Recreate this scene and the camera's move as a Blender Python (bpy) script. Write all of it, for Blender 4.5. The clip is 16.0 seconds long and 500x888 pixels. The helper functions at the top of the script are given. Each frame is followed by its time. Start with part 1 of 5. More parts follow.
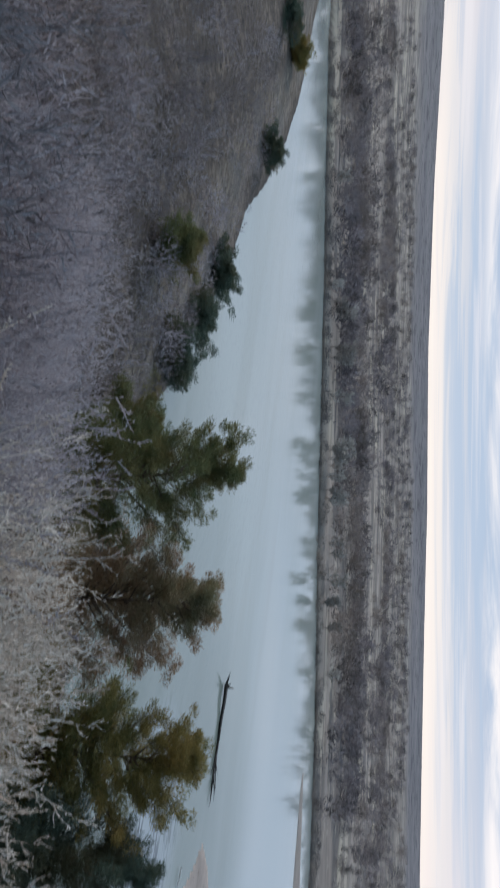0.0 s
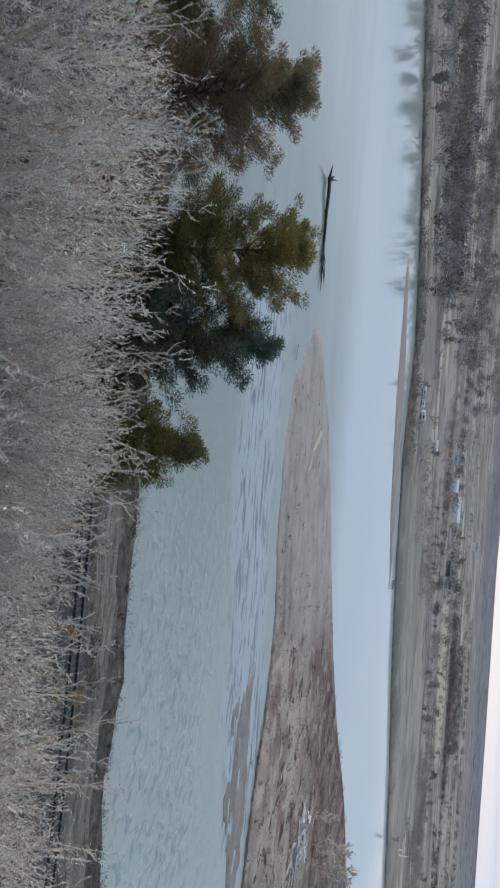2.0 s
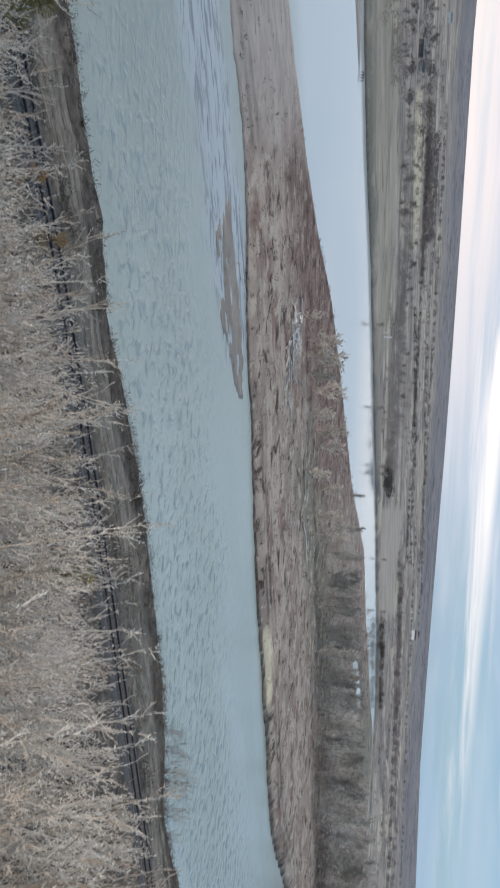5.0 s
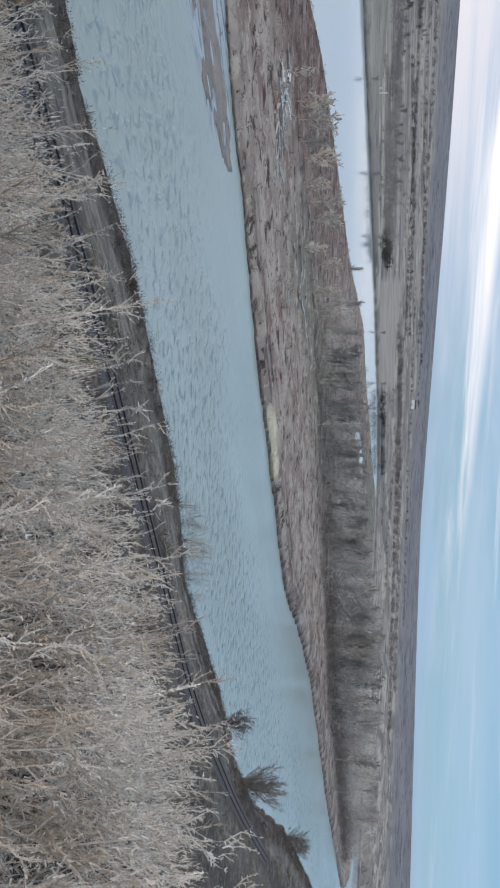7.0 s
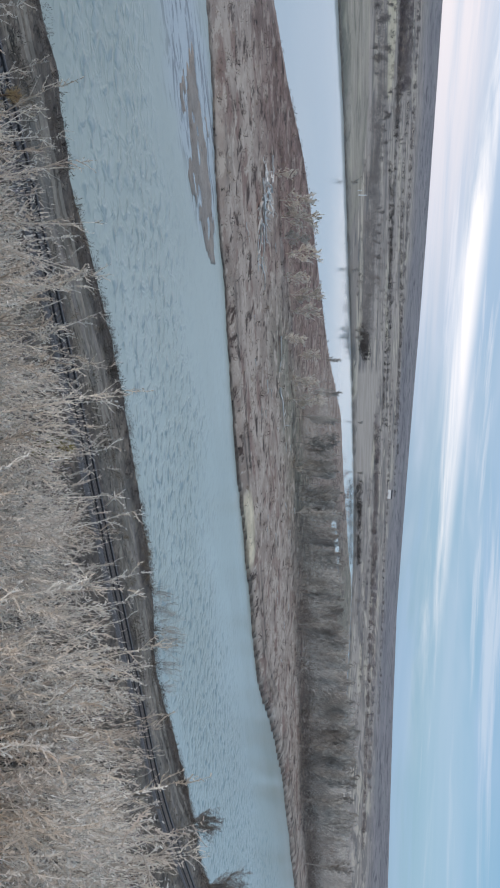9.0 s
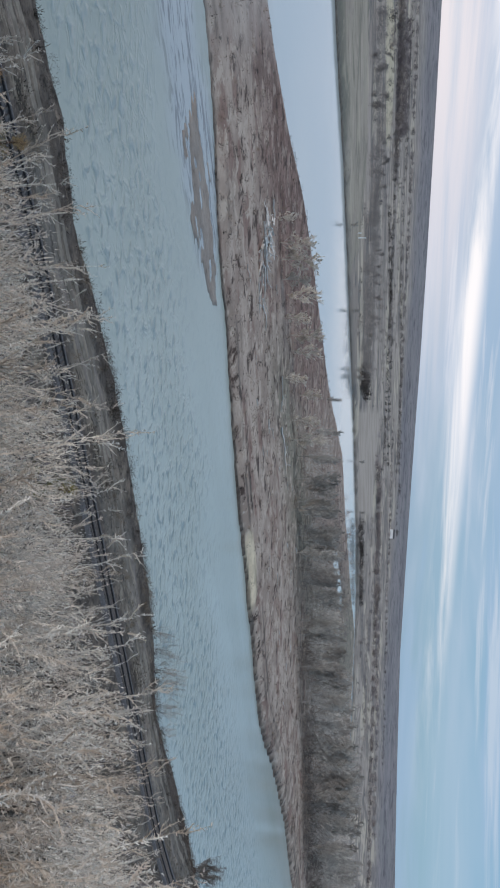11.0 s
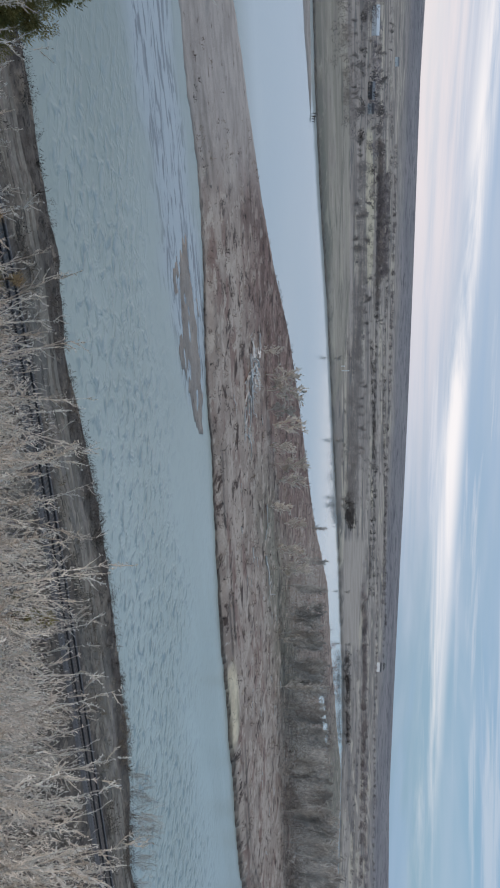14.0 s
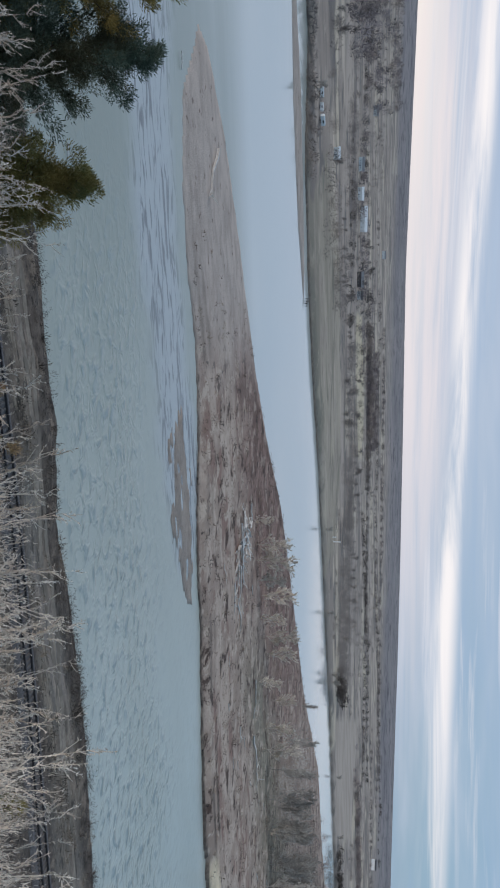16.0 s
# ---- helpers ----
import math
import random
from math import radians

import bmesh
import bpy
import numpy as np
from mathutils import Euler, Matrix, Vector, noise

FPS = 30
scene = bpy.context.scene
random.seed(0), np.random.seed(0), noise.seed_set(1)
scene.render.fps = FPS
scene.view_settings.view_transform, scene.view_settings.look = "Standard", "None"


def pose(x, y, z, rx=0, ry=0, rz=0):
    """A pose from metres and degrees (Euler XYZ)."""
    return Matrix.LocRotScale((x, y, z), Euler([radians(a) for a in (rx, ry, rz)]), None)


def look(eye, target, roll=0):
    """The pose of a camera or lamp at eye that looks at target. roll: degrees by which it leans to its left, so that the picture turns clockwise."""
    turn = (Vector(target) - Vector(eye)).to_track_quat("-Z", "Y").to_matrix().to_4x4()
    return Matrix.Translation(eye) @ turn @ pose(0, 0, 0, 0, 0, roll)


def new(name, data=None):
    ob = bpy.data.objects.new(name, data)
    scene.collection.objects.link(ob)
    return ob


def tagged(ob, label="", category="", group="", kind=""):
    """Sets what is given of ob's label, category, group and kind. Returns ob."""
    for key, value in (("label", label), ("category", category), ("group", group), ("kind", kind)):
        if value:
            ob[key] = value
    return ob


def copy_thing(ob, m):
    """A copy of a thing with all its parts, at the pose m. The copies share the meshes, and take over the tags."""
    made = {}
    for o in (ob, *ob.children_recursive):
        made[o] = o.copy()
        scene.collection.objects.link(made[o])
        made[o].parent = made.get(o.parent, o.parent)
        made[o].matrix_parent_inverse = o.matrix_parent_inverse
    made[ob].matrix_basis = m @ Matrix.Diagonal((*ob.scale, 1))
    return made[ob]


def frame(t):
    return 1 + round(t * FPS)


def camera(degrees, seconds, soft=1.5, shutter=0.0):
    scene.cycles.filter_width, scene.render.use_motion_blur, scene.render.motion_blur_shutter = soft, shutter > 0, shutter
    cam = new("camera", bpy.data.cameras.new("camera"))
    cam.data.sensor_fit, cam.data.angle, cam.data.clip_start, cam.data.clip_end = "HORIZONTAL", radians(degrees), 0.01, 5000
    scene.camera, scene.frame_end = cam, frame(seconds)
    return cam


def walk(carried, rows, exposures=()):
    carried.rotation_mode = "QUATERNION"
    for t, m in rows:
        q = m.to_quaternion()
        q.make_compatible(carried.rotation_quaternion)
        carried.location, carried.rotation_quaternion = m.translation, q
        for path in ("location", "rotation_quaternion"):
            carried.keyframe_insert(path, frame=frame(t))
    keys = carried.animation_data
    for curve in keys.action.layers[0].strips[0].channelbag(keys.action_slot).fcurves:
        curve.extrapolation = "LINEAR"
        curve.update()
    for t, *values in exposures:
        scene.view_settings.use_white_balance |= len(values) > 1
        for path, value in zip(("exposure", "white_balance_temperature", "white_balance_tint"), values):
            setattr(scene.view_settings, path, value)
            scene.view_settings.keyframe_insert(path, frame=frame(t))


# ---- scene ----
cam = camera(34.24, 16.0, soft=2.0, shutter=0.25)
PATH = [
    (0, look((-0.753, -0.456, 40.00), (-87.671, 45.052, 20.652), 90.68)),
    (0.5, look((-0.663, -0.318, 40.00), (-77.077, 60.914, 19.715), 91.82)),
    (1, look((-0.565, -0.215, 40.00), (-65.456, 72.605, 17.947), 92.23)),
    (1.5, look((-0.440, -0.123, 40.00), (-50.305, 82.229, 12.950), 94.40)),
    (2, look((-0.381, -0.090, 40.00), (-43.338, 85.478, 11.141), 94.87)),
    (2.5, look((-0.310, -0.058, 40.00), (-35.212, 89.112, 11.181), 95.60)),
    (3, look((-0.220, -0.029, 40.00), (-24.881, 92.042, 9.754), 95.07)),
    (3.5, look((-0.132, -0.010, 40.00), (-14.961, 94.477, 10.807), 94.66)),
    (4, look((-0.061, -0.002, 40.00), (-6.904, 95.826, 12.250), 94.94)),
    (4.5, look((0.011, -0.000, 40.00), (1.224, 97.285, 16.889), 95.11)),
    (5, look((0.103, -0.006, 40.00), (11.942, 96.900, 18.342), 94.30)),
    (7.5, look((0.336, -0.069, 40.00), (39.086, 90.034, 20.512), 94.11)),
    (8, look((0.302, -0.056, 40.00), (35.192, 91.645, 20.667), 94.07)),
    (8.5, look((0.259, -0.040, 40.00), (30.205, 93.628, 21.848), 94.19)),
    (11, look((0.198, -0.023, 40.00), (23.100, 95.608, 21.832), 93.61)),
    (11.5, look((0.130, -0.010, 40.00), (15.201, 97.177, 21.899), 92.97)),
    (12, look((0.104, -0.006, 40.00), (12.116, 97.605, 21.894), 92.70)),
    (12.5, look((0.081, -0.004, 40.00), (9.394, 97.871, 21.730), 92.66)),
    (13, look((0.068, -0.003, 40.00), (7.943, 98.033, 21.915), 92.68)),
    (13.5, look((0.065, -0.002, 40.00), (7.558, 98.098, 22.109), 92.56)),
    (14, look((0.064, -0.002, 40.00), (7.452, 98.234, 22.826), 92.61)),
    (14.5, look((0.044, -0.001, 40.00), (5.103, 98.457, 23.256), 92.53)),
    (15, look((-0.056, -0.002, 40.00), (-6.561, 98.371, 23.252), 91.84)),
    (15.5, look((-0.102, -0.006, 40.00), (-11.888, 97.876, 23.262), 91.61)),
    (16, look((-0.115, -0.008, 40.00), (-13.452, 97.646, 23.093), 91.75)),
]
EXPOSURES = [(0, -0.08, 6550, 10), (1.0, -0.08, 6500, 10), (1.5, -0.18, 6500, 10), (2.0, 0.04, 6550, 10), (2.5, 0.14, 6850, 10), (3.5, 0.08, 6950, 10),
             (5.0, 0.1, 6750, 10), (7.5, 0.06, 6430, 10), (8.7, 0.05, 6430, 10), (11.0, -0.1, 6430, 10), (12.0, -0.16, 6430, 10), (16.0, -0.19, 6480, 10)]
walk(cam, PATH, EXPOSURES)

# ---- sky and light ----
SUN_AZ, SUN_EL = -118.0, 18.0
world = bpy.data.worlds.new("evening_sky")
scene.world = world
world.use_nodes = True
wn, wl = world.node_tree.nodes, world.node_tree.links
wn.clear()
w_out = wn.new("ShaderNodeOutputWorld")
w_bg = wn.new("ShaderNodeBackground")
w_bg.inputs["Strength"].default_value = 0.115
w_sky = wn.new("ShaderNodeTexSky")
w_sky.sky_type = "NISHITA"
w_sky.sun_disc = False
w_sky.sun_elevation = radians(SUN_EL)
w_sky.sun_rotation = radians(SUN_AZ)
w_sky.air_density, w_sky.dust_density, w_sky.ozone_density = 1.0, 1.2, 2.0
w_tc = wn.new("ShaderNodeTexCoord")


def w_streaks(scale, seed, lo, hi, detail=4.0):
    """Long level cloud streaks."""
    mp = wn.new("ShaderNodeMapping")
    mp.inputs["Scale"].default_value = scale
    mp.inputs["Location"].default_value = (seed, seed * 0.7, seed * 1.3)
    mp.inputs["Rotation"].default_value = (radians(3), radians(-4), 0)
    wl.new(w_tc.outputs["Generated"], mp.inputs["Vector"])
    nz = wn.new("ShaderNodeTexNoise")
    nz.inputs["Scale"].default_value = 1.0
    nz.inputs["Detail"].default_value = detail
    nz.inputs["Roughness"].default_value = 0.6
    nz.inputs["Distortion"].default_value = 0.45
    wl.new(mp.outputs["Vector"], nz.inputs["Vector"])
    mr = wn.new("ShaderNodeMapRange")
    mr.interpolation_type = "SMOOTHSTEP"
    mr.inputs["From Min"].default_value, mr.inputs["From Max"].default_value = lo, hi
    wl.new(nz.outputs["Fac"], mr.inputs["Value"])
    return mr.outputs["Result"]


def w_mix(fac, a, b):
    mx = wn.new("ShaderNodeMix")
    mx.data_type = "RGBA"
    for src, sock in ((fac, mx.inputs[0]), (a, mx.inputs[6]), (b, mx.inputs[7])):
        if isinstance(src, (int, float)):
            sock.default_value = src
        elif isinstance(src, tuple):
            sock.default_value = (*src, 1)
        else:
            wl.new(src, sock)
    return mx.outputs[2]


w_dot = wn.new("ShaderNodeVectorMath")
w_dot.operation = "DOT_PRODUCT"
w_dot.inputs[1].default_value = (-0.90, 0.44, 0.0)
wl.new(w_tc.outputs["Generated"], w_dot.inputs[0])
w_left = wn.new("ShaderNodeMapRange")
w_left.interpolation_type = "SMOOTHSTEP"
w_left.inputs["From Min"].default_value, w_left.inputs["From Max"].default_value = -0.25, 1.0
wl.new(w_dot.outputs["Value"], w_left.inputs["Value"])
w_sepd = wn.new("ShaderNodeSeparateXYZ")
wl.new(w_tc.outputs["Generated"], w_sepd.inputs[0])
w_low = wn.new("ShaderNodeMapRange")
w_low.interpolation_type = "SMOOTHSTEP"
w_low.inputs["From Min"].default_value, w_low.inputs["From Max"].default_value = 0.095, 0.0
wl.new(w_sepd.outputs["Z"], w_low.inputs["Value"])
w_glow = wn.new("ShaderNodeMath")
w_glow.operation = "MULTIPLY"
wl.new(w_low.outputs["Result"], w_glow.inputs[0])
w_west = wn.new("ShaderNodeMapRange")
w_west.interpolation_type = "SMOOTHSTEP"
w_west.inputs["From Min"].default_value, w_west.inputs["From Max"].default_value = 0.45, 1.0
wl.new(w_dot.outputs["Value"], w_west.inputs["Value"])
wl.new(w_west.outputs["Result"], w_glow.inputs[1])
w_band = wn.new("ShaderNodeMapRange")
w_band.interpolation_type = "SMOOTHSTEP"
w_band.inputs["From Min"].default_value, w_band.inputs["From Max"].default_value = 0.012, 0.055
wl.new(w_sepd.outputs["Z"], w_band.inputs["Value"])
# blue to the north-east, paler and pinker low down towards the hidden sun
w_base = w_mix(0.75, w_sky.outputs["Color"], (2.0, 3.75, 5.5))
w_base = w_mix(w_left.outputs["Result"], w_base, (4.4, 5.3, 6.8))


def w_times(a, b):
    mm = wn.new("ShaderNodeMath")
    mm.operation = "MULTIPLY"
    for src, sock in ((a, mm.inputs[0]), (b, mm.inputs[1])):
        if isinstance(src, (int, float)):
            sock.default_value = src
        else:
            wl.new(src, sock)
    return mm.outputs["Value"]


# high veil, then broken wisps inside it, thinning out to the north-east
w_more = wn.new("ShaderNodeMapRange")
w_more.interpolation_type = "SMOOTHSTEP"
w_more.inputs["From Min"].default_value, w_more.inputs["From Max"].default_value = -0.55, 0.45
w_more.inputs["To Min"].default_value, w_more.inputs["To Max"].default_value = 0.25, 1.0
wl.new(w_dot.outputs["Value"], w_more.inputs["Value"])
w_veil = w_times(w_streaks((1.6, 1.6, 13.0), 3.1, 0.38, 0.68), w_more.outputs["Result"])
w_c1 = w_mix(w_times(w_veil, 0.6), w_base, (5.2, 5.9, 7.1))
w_c2 = w_mix(w_times(w_streaks((2.2, 2.2, 26.0), 5.7, 0.46, 0.66, 6.0), 0.45), w_c1, (3.3, 4.6, 6.5))
w_c3 = w_mix(w_times(w_glow.outputs["Value"], 0.92), w_c2, (10.8, 9.6, 8.5))
w_blue = w_times(w_times(w_streaks((1.4, 1.4, 58.0), 17.3, 0.46, 0.60, 6.0), 0.8), w_times(w_band.outputs["Result"], w_west.outputs["Result"]))
w_c3 = w_mix(w_blue, w_c3, (4.3, 5.4, 7.0))


def w_range(src, lo, hi):
    mr = wn.new("ShaderNodeMapRange")
    mr.interpolation_type = "SMOOTHSTEP"
    mr.inputs["From Min"].default_value, mr.inputs["From Max"].default_value = lo, hi
    wl.new(src, mr.inputs["Value"])
    return mr.outputs["Result"]


# one long bright bank of cloud that sinks from the west to the north-east
w_mid = wn.new("ShaderNodeMath")
w_mid.operation = "MULTIPLY_ADD"
w_mid.inputs[1].default_value, w_mid.inputs[2].default_value = -0.046, -0.052
wl.new(w_dot.outputs["Value"], w_mid.inputs[0])
w_off = wn.new("ShaderNodeMath")
w_off.operation = "ADD"
wl.new(w_sepd.outputs["Z"], w_off.inputs[0])
wl.new(w_mid.outputs["Value"], w_off.inputs[1])
w_under = w_times(w_range(w_off.outputs["Value"], 0.004, -0.032), w_times(w_range(w_dot.outputs["Value"], 0.05, 0.75), w_range(w_dot.outputs["Value"], 0.985, 0.80)))
w_under = w_times(w_under, w_streaks((1.8, 1.8, 40.0), 21.3, 0.26, 0.60, 6.0))
w_c3 = w_mix(w_times(w_under, 0.8), w_c3, (8.6, 7.8, 7.9))
w_bank = w_times(w_times(w_range(w_off.outputs["Value"], -0.020, 0.000), w_range(w_off.outputs["Value"], 0.022, 0.003)), w_range(w_dot.outputs["Value"], -0.22, 0.12))
w_c4 = w_mix(w_times(w_times(w_bank, 0.85), w_streaks((2.2, 2.2, 30.0), 8.4, 0.34, 0.58, 6.0)), w_c3, (10.4, 9.8, 9.6))
w_c5 = w_mix(w_times(w_times(w_streaks((2.0, 2.0, 60.0), 11.9, 0.52, 0.68, 7.0), w_more.outputs["Result"]), w_times(w_band.outputs["Result"], 0.55)), w_c4, (8.0, 7.9, 8.4))
wl.new(w_c5, w_bg.inputs["Color"])
wl.new(w_bg.outputs["Background"], w_out.inputs["Surface"])

sun_data = bpy.data.lights.new("sun", "SUN")
sun_data.energy = 1.5
sun_data.angle = radians(25)
sun_data.color = (1.0, 0.93, 0.87)
sun = new("sun", sun_data)
_a, _e = radians(SUN_AZ), radians(SUN_EL)
sun.matrix_basis = look((0, 0, 120), (-math.sin(_a) * math.cos(_e), -math.cos(_a) * math.cos(_e), 120 - math.sin(_e)))

# ---- materials ----
def node_mat(name, rough=0.9, spec=0.2):
    m = bpy.data.materials.new(name)
    m.use_nodes = True
    b = m.node_tree.nodes["Principled BSDF"]
    b.inputs["Roughness"].default_value = rough
    b.inputs["Specular IOR Level"].default_value = spec
    return m, m.node_tree.nodes, m.node_tree.links, b


def put(links, src, sock):
    if isinstance(src, (int, float)):
        sock.default_value = src
    elif isinstance(src, tuple):
        sock.default_value = (*src, 1) if len(src) == 3 and sock.type == "RGBA" else src
    else:
        links.new(src, sock)


def mixc(nodes, links, fac, a, b):
    mx = nodes.new("ShaderNodeMix")
    mx.data_type = "RGBA"
    for src, sock in ((fac, mx.inputs[0]), (a, mx.inputs[6]), (b, mx.inputs[7])):
        put(links, src, sock)
    return mx.outputs[2]


def nmap(nodes, links, scale=(1, 1, 1), rot=0.0):
    """World position, turned and scaled."""
    g = nodes.new("ShaderNodeNewGeometry")
    r = nodes.new("ShaderNodeVectorRotate")
    r.rotation_type = "Z_AXIS"
    r.inputs["Angle"].default_value = radians(rot)
    links.new(g.outputs["Position"], r.inputs["Vector"])
    v = nodes.new("ShaderNodeVectorMath")
    v.operation = "MULTIPLY"
    v.inputs[1].default_value = scale
    links.new(r.outputs["Vector"], v.inputs[0])
    return v.outputs["Vector"]


def noise_fac(nodes, links, vec, scale, lo, hi, detail=5.0, rough=0.6, dist=0.0):
    nz = nodes.new("ShaderNodeTexNoise")
    nz.inputs["Scale"].default_value = scale
    nz.inputs["Detail"].default_value = detail
    nz.inputs["Roughness"].default_value = rough
    nz.inputs["Distortion"].default_value = dist
    links.new(vec, nz.inputs["Vector"])
    mr = nodes.new("ShaderNodeMapRange")
    mr.interpolation_type = "SMOOTHSTEP"
    mr.inputs["From Min"].default_value, mr.inputs["From Max"].default_value = lo, hi
    links.new(nz.outputs["Fac"], mr.inputs["Value"])
    return mr.outputs["Result"]


def attr(nodes, name):
    a = nodes.new("ShaderNodeAttribute")
    a.attribute_name = name
    return a


def sep(nodes, links, col):
    s = nodes.new("ShaderNodeSeparateColor")
    links.new(col, s.inputs["Color"])
    return s.outputs


def bump(nodes, links, bsdf, height, strength, dist):
    b = nodes.new("ShaderNodeBump")
    b.inputs["Strength"].default_value = strength
    b.inputs["Distance"].default_value = dist
    links.new(height, b.inputs["Height"])
    links.new(b.outputs["Normal"], bsdf.inputs["Normal"])


def varied(name, a, b, scale, rough=0.9, c=None, bump_dist=0.0, per_object=0.0, thin=0.0, crowns=0.0):
    """Two or three colours mixed by noise at two scales, with a shift from thing to thing."""
    m, n, l, bs = node_mat(name, rough)
    v = nmap(n, l)
    col = mixc(n, l, noise_fac(n, l, v, scale, 0.3, 0.7), a, b)
    if c:
        col = mixc(n, l, noise_fac(n, l, v, scale * 0.13, 0.4, 0.68), col, c)
    if per_object:
        oi = n.new("ShaderNodeObjectInfo")
        hsv = n.new("ShaderNodeHueSaturation")
        mr = n.new("ShaderNodeMapRange")
        mr.inputs["To Min"].default_value, mr.inputs["To Max"].default_value = 1 - per_object, 1 + per_object
        l.new(oi.outputs["Random"], mr.inputs["Value"])
        l.new(mr.outputs["Result"], hsv.inputs["Value"])
        l.new(col, hsv.inputs["Color"])
        col = hsv.outputs["Color"]
    if crowns:
        at = attr(n, "tone")
        hsv = n.new("ShaderNodeHueSaturation")
        mr = n.new("ShaderNodeMapRange")
        mr.inputs["To Min"].default_value, mr.inputs["To Max"].default_value = 1 - crowns, 1 + crowns
        l.new(at.outputs["Fac"], mr.inputs["Value"])
        l.new(mr.outputs["Result"], hsv.inputs["Value"])
        l.new(col, hsv.inputs["Color"])
        col = hsv.outputs["Color"]
    l.new(col, bs.inputs["Base Color"])
    if bump_dist:
        bump(n, l, bs, noise_fac(n, l, v, scale * 2.5, 0.2, 0.8), 0.6, bump_dist)
    if thin:
        # light passes through loose twigs and needles
        tr, ms = n.new("ShaderNodeBsdfTranslucent"), n.new("ShaderNodeMixShader")
        ms.inputs["Fac"].default_value = thin
        l.new(col, tr.inputs["Color"])
        l.new(bs.outputs["BSDF"], ms.inputs[1])
        l.new(tr.outputs["BSDF"], ms.inputs[2])
        l.new(ms.outputs["Shader"], n["Material Output"].inputs["Surface"])
    return m


M_frost = varied("frosted_twigs", (0.64, 0.585, 0.515), (0.95, 0.895, 0.82), 2.2, c=(0.62, 0.52, 0.44), per_object=0.18, thin=0.3)
M_frost_warm = varied("tan_frosted_twigs", (0.57, 0.49, 0.41), (0.90, 0.81, 0.71), 2.0, c=(0.57, 0.465, 0.37), per_object=0.18, thin=0.3)
# mauve set for western and lower bluff: less frost, plus shade in the colours
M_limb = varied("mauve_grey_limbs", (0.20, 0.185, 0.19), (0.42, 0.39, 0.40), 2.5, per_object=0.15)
M_frost_shade = varied("shaded_frosted_thicket", (0.36, 0.325, 0.345), (0.66, 0.61, 0.625), 0.5, c=(0.33, 0.28, 0.29), per_object=0.2, thin=0.3)
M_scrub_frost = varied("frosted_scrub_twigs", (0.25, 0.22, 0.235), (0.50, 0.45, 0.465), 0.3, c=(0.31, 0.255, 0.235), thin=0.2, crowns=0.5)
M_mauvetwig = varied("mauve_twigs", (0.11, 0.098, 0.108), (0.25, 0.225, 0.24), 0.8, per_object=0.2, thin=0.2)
M_stem = varied("bush_stems", (0.10, 0.083, 0.07), (0.30, 0.27, 0.25), 3.0, per_object=0.1)
M_bark = varied("grey_bark", (0.16, 0.13, 0.11), (0.30, 0.26, 0.23), 3.0, per_object=0.12)
M_twig = varied("bare_twigs", (0.42, 0.40, 0.37), (0.64, 0.61, 0.57), 0.25, c=(0.36, 0.325, 0.295), per_object=0.22, thin=0.4)
M_greybark = varied("pale_grey_bark", (0.28, 0.26, 0.24), (0.42, 0.39, 0.36), 2.0, per_object=0.15)
M_willow = varied("willow_twigs", (0.62, 0.56, 0.49), (0.84, 0.77, 0.69), 0.8, per_object=0.15, thin=0.4)
M_darkbush = varied("dark_brush", (0.032, 0.027, 0.025), (0.09, 0.074, 0.065), 1.2, per_object=0.25)
M_bankweed = varied("bank_weeds", (0.045, 0.036, 0.032), (0.14, 0.11, 0.092), 0.7, crowns=0.5)
M_pinebark = varied("pine_bark", (0.09, 0.06, 0.045), (0.19, 0.13, 0.09), 4.0)
M_drift = varied("driftwood", (0.50, 0.47, 0.44), (0.74, 0.71, 0.68), 3.0)
M_wetlog = varied("wet_log", (0.035, 0.03, 0.027), (0.10, 0.085, 0.075), 3.0, rough=0.6)
M_steel = varied("rail_steel", (0.03, 0.028, 0.03), (0.07, 0.06, 0.06), 5.0, rough=0.55)
M_sleeper = varied("sleeper_wood", (0.10, 0.09, 0.085), (0.19, 0.17, 0.16), 4.0)
M_farwood = varied("far_woods", (0.12, 0.106, 0.115), (0.28, 0.248, 0.255), 0.05, c=(0.30, 0.245, 0.21), thin=0.25, crowns=0.6)
M_plantation = varied("plantation_twigs", (0.085, 0.068, 0.072), (0.17, 0.14, 0.145), 0.08, thin=0.2, crowns=0.3)
M_belt = varied("tree_belt_twigs", (0.115, 0.094, 0.092), (0.235, 0.195, 0.185), 0.06, thin=0.2, crowns=0.35)
M_scrub = varied("far_scrub", (0.13, 0.113, 0.11), (0.26, 0.226, 0.215), 0.06, c=(0.30, 0.247, 0.21), thin=0.3, crowns=0.4)
# sage, coloured near black to paint the shaded insides of the bushes
M_sage_shade = varied("shaded_sage_brush", (0.03, 0.03, 0.024), (0.13, 0.133, 0.105), 0.9, c=(0.03, 0.026, 0.023))
M_slope = varied("slope_brush", (0.07, 0.064, 0.056), (0.28, 0.26, 0.23), 0.7, c=(0.24, 0.195, 0.165), crowns=0.4)
M_weeds = varied("terrace_weeds", (0.035, 0.03, 0.026), (0.10, 0.083, 0.066), 0.5, c=(0.29, 0.235, 0.175))
M_fieldtree = varied("field_tree_twigs", (0.22, 0.195, 0.185), (0.36, 0.32, 0.30), 0.3, per_object=0.25, thin=0.3)
M_white = varied("white_paint", (0.68, 0.68, 0.69), (0.80, 0.80, 0.80), 1.5, rough=0.6)
M_darkwall = varied("dark_cladding", (0.05, 0.05, 0.055), (0.11, 0.10, 0.10), 1.0, rough=0.7)
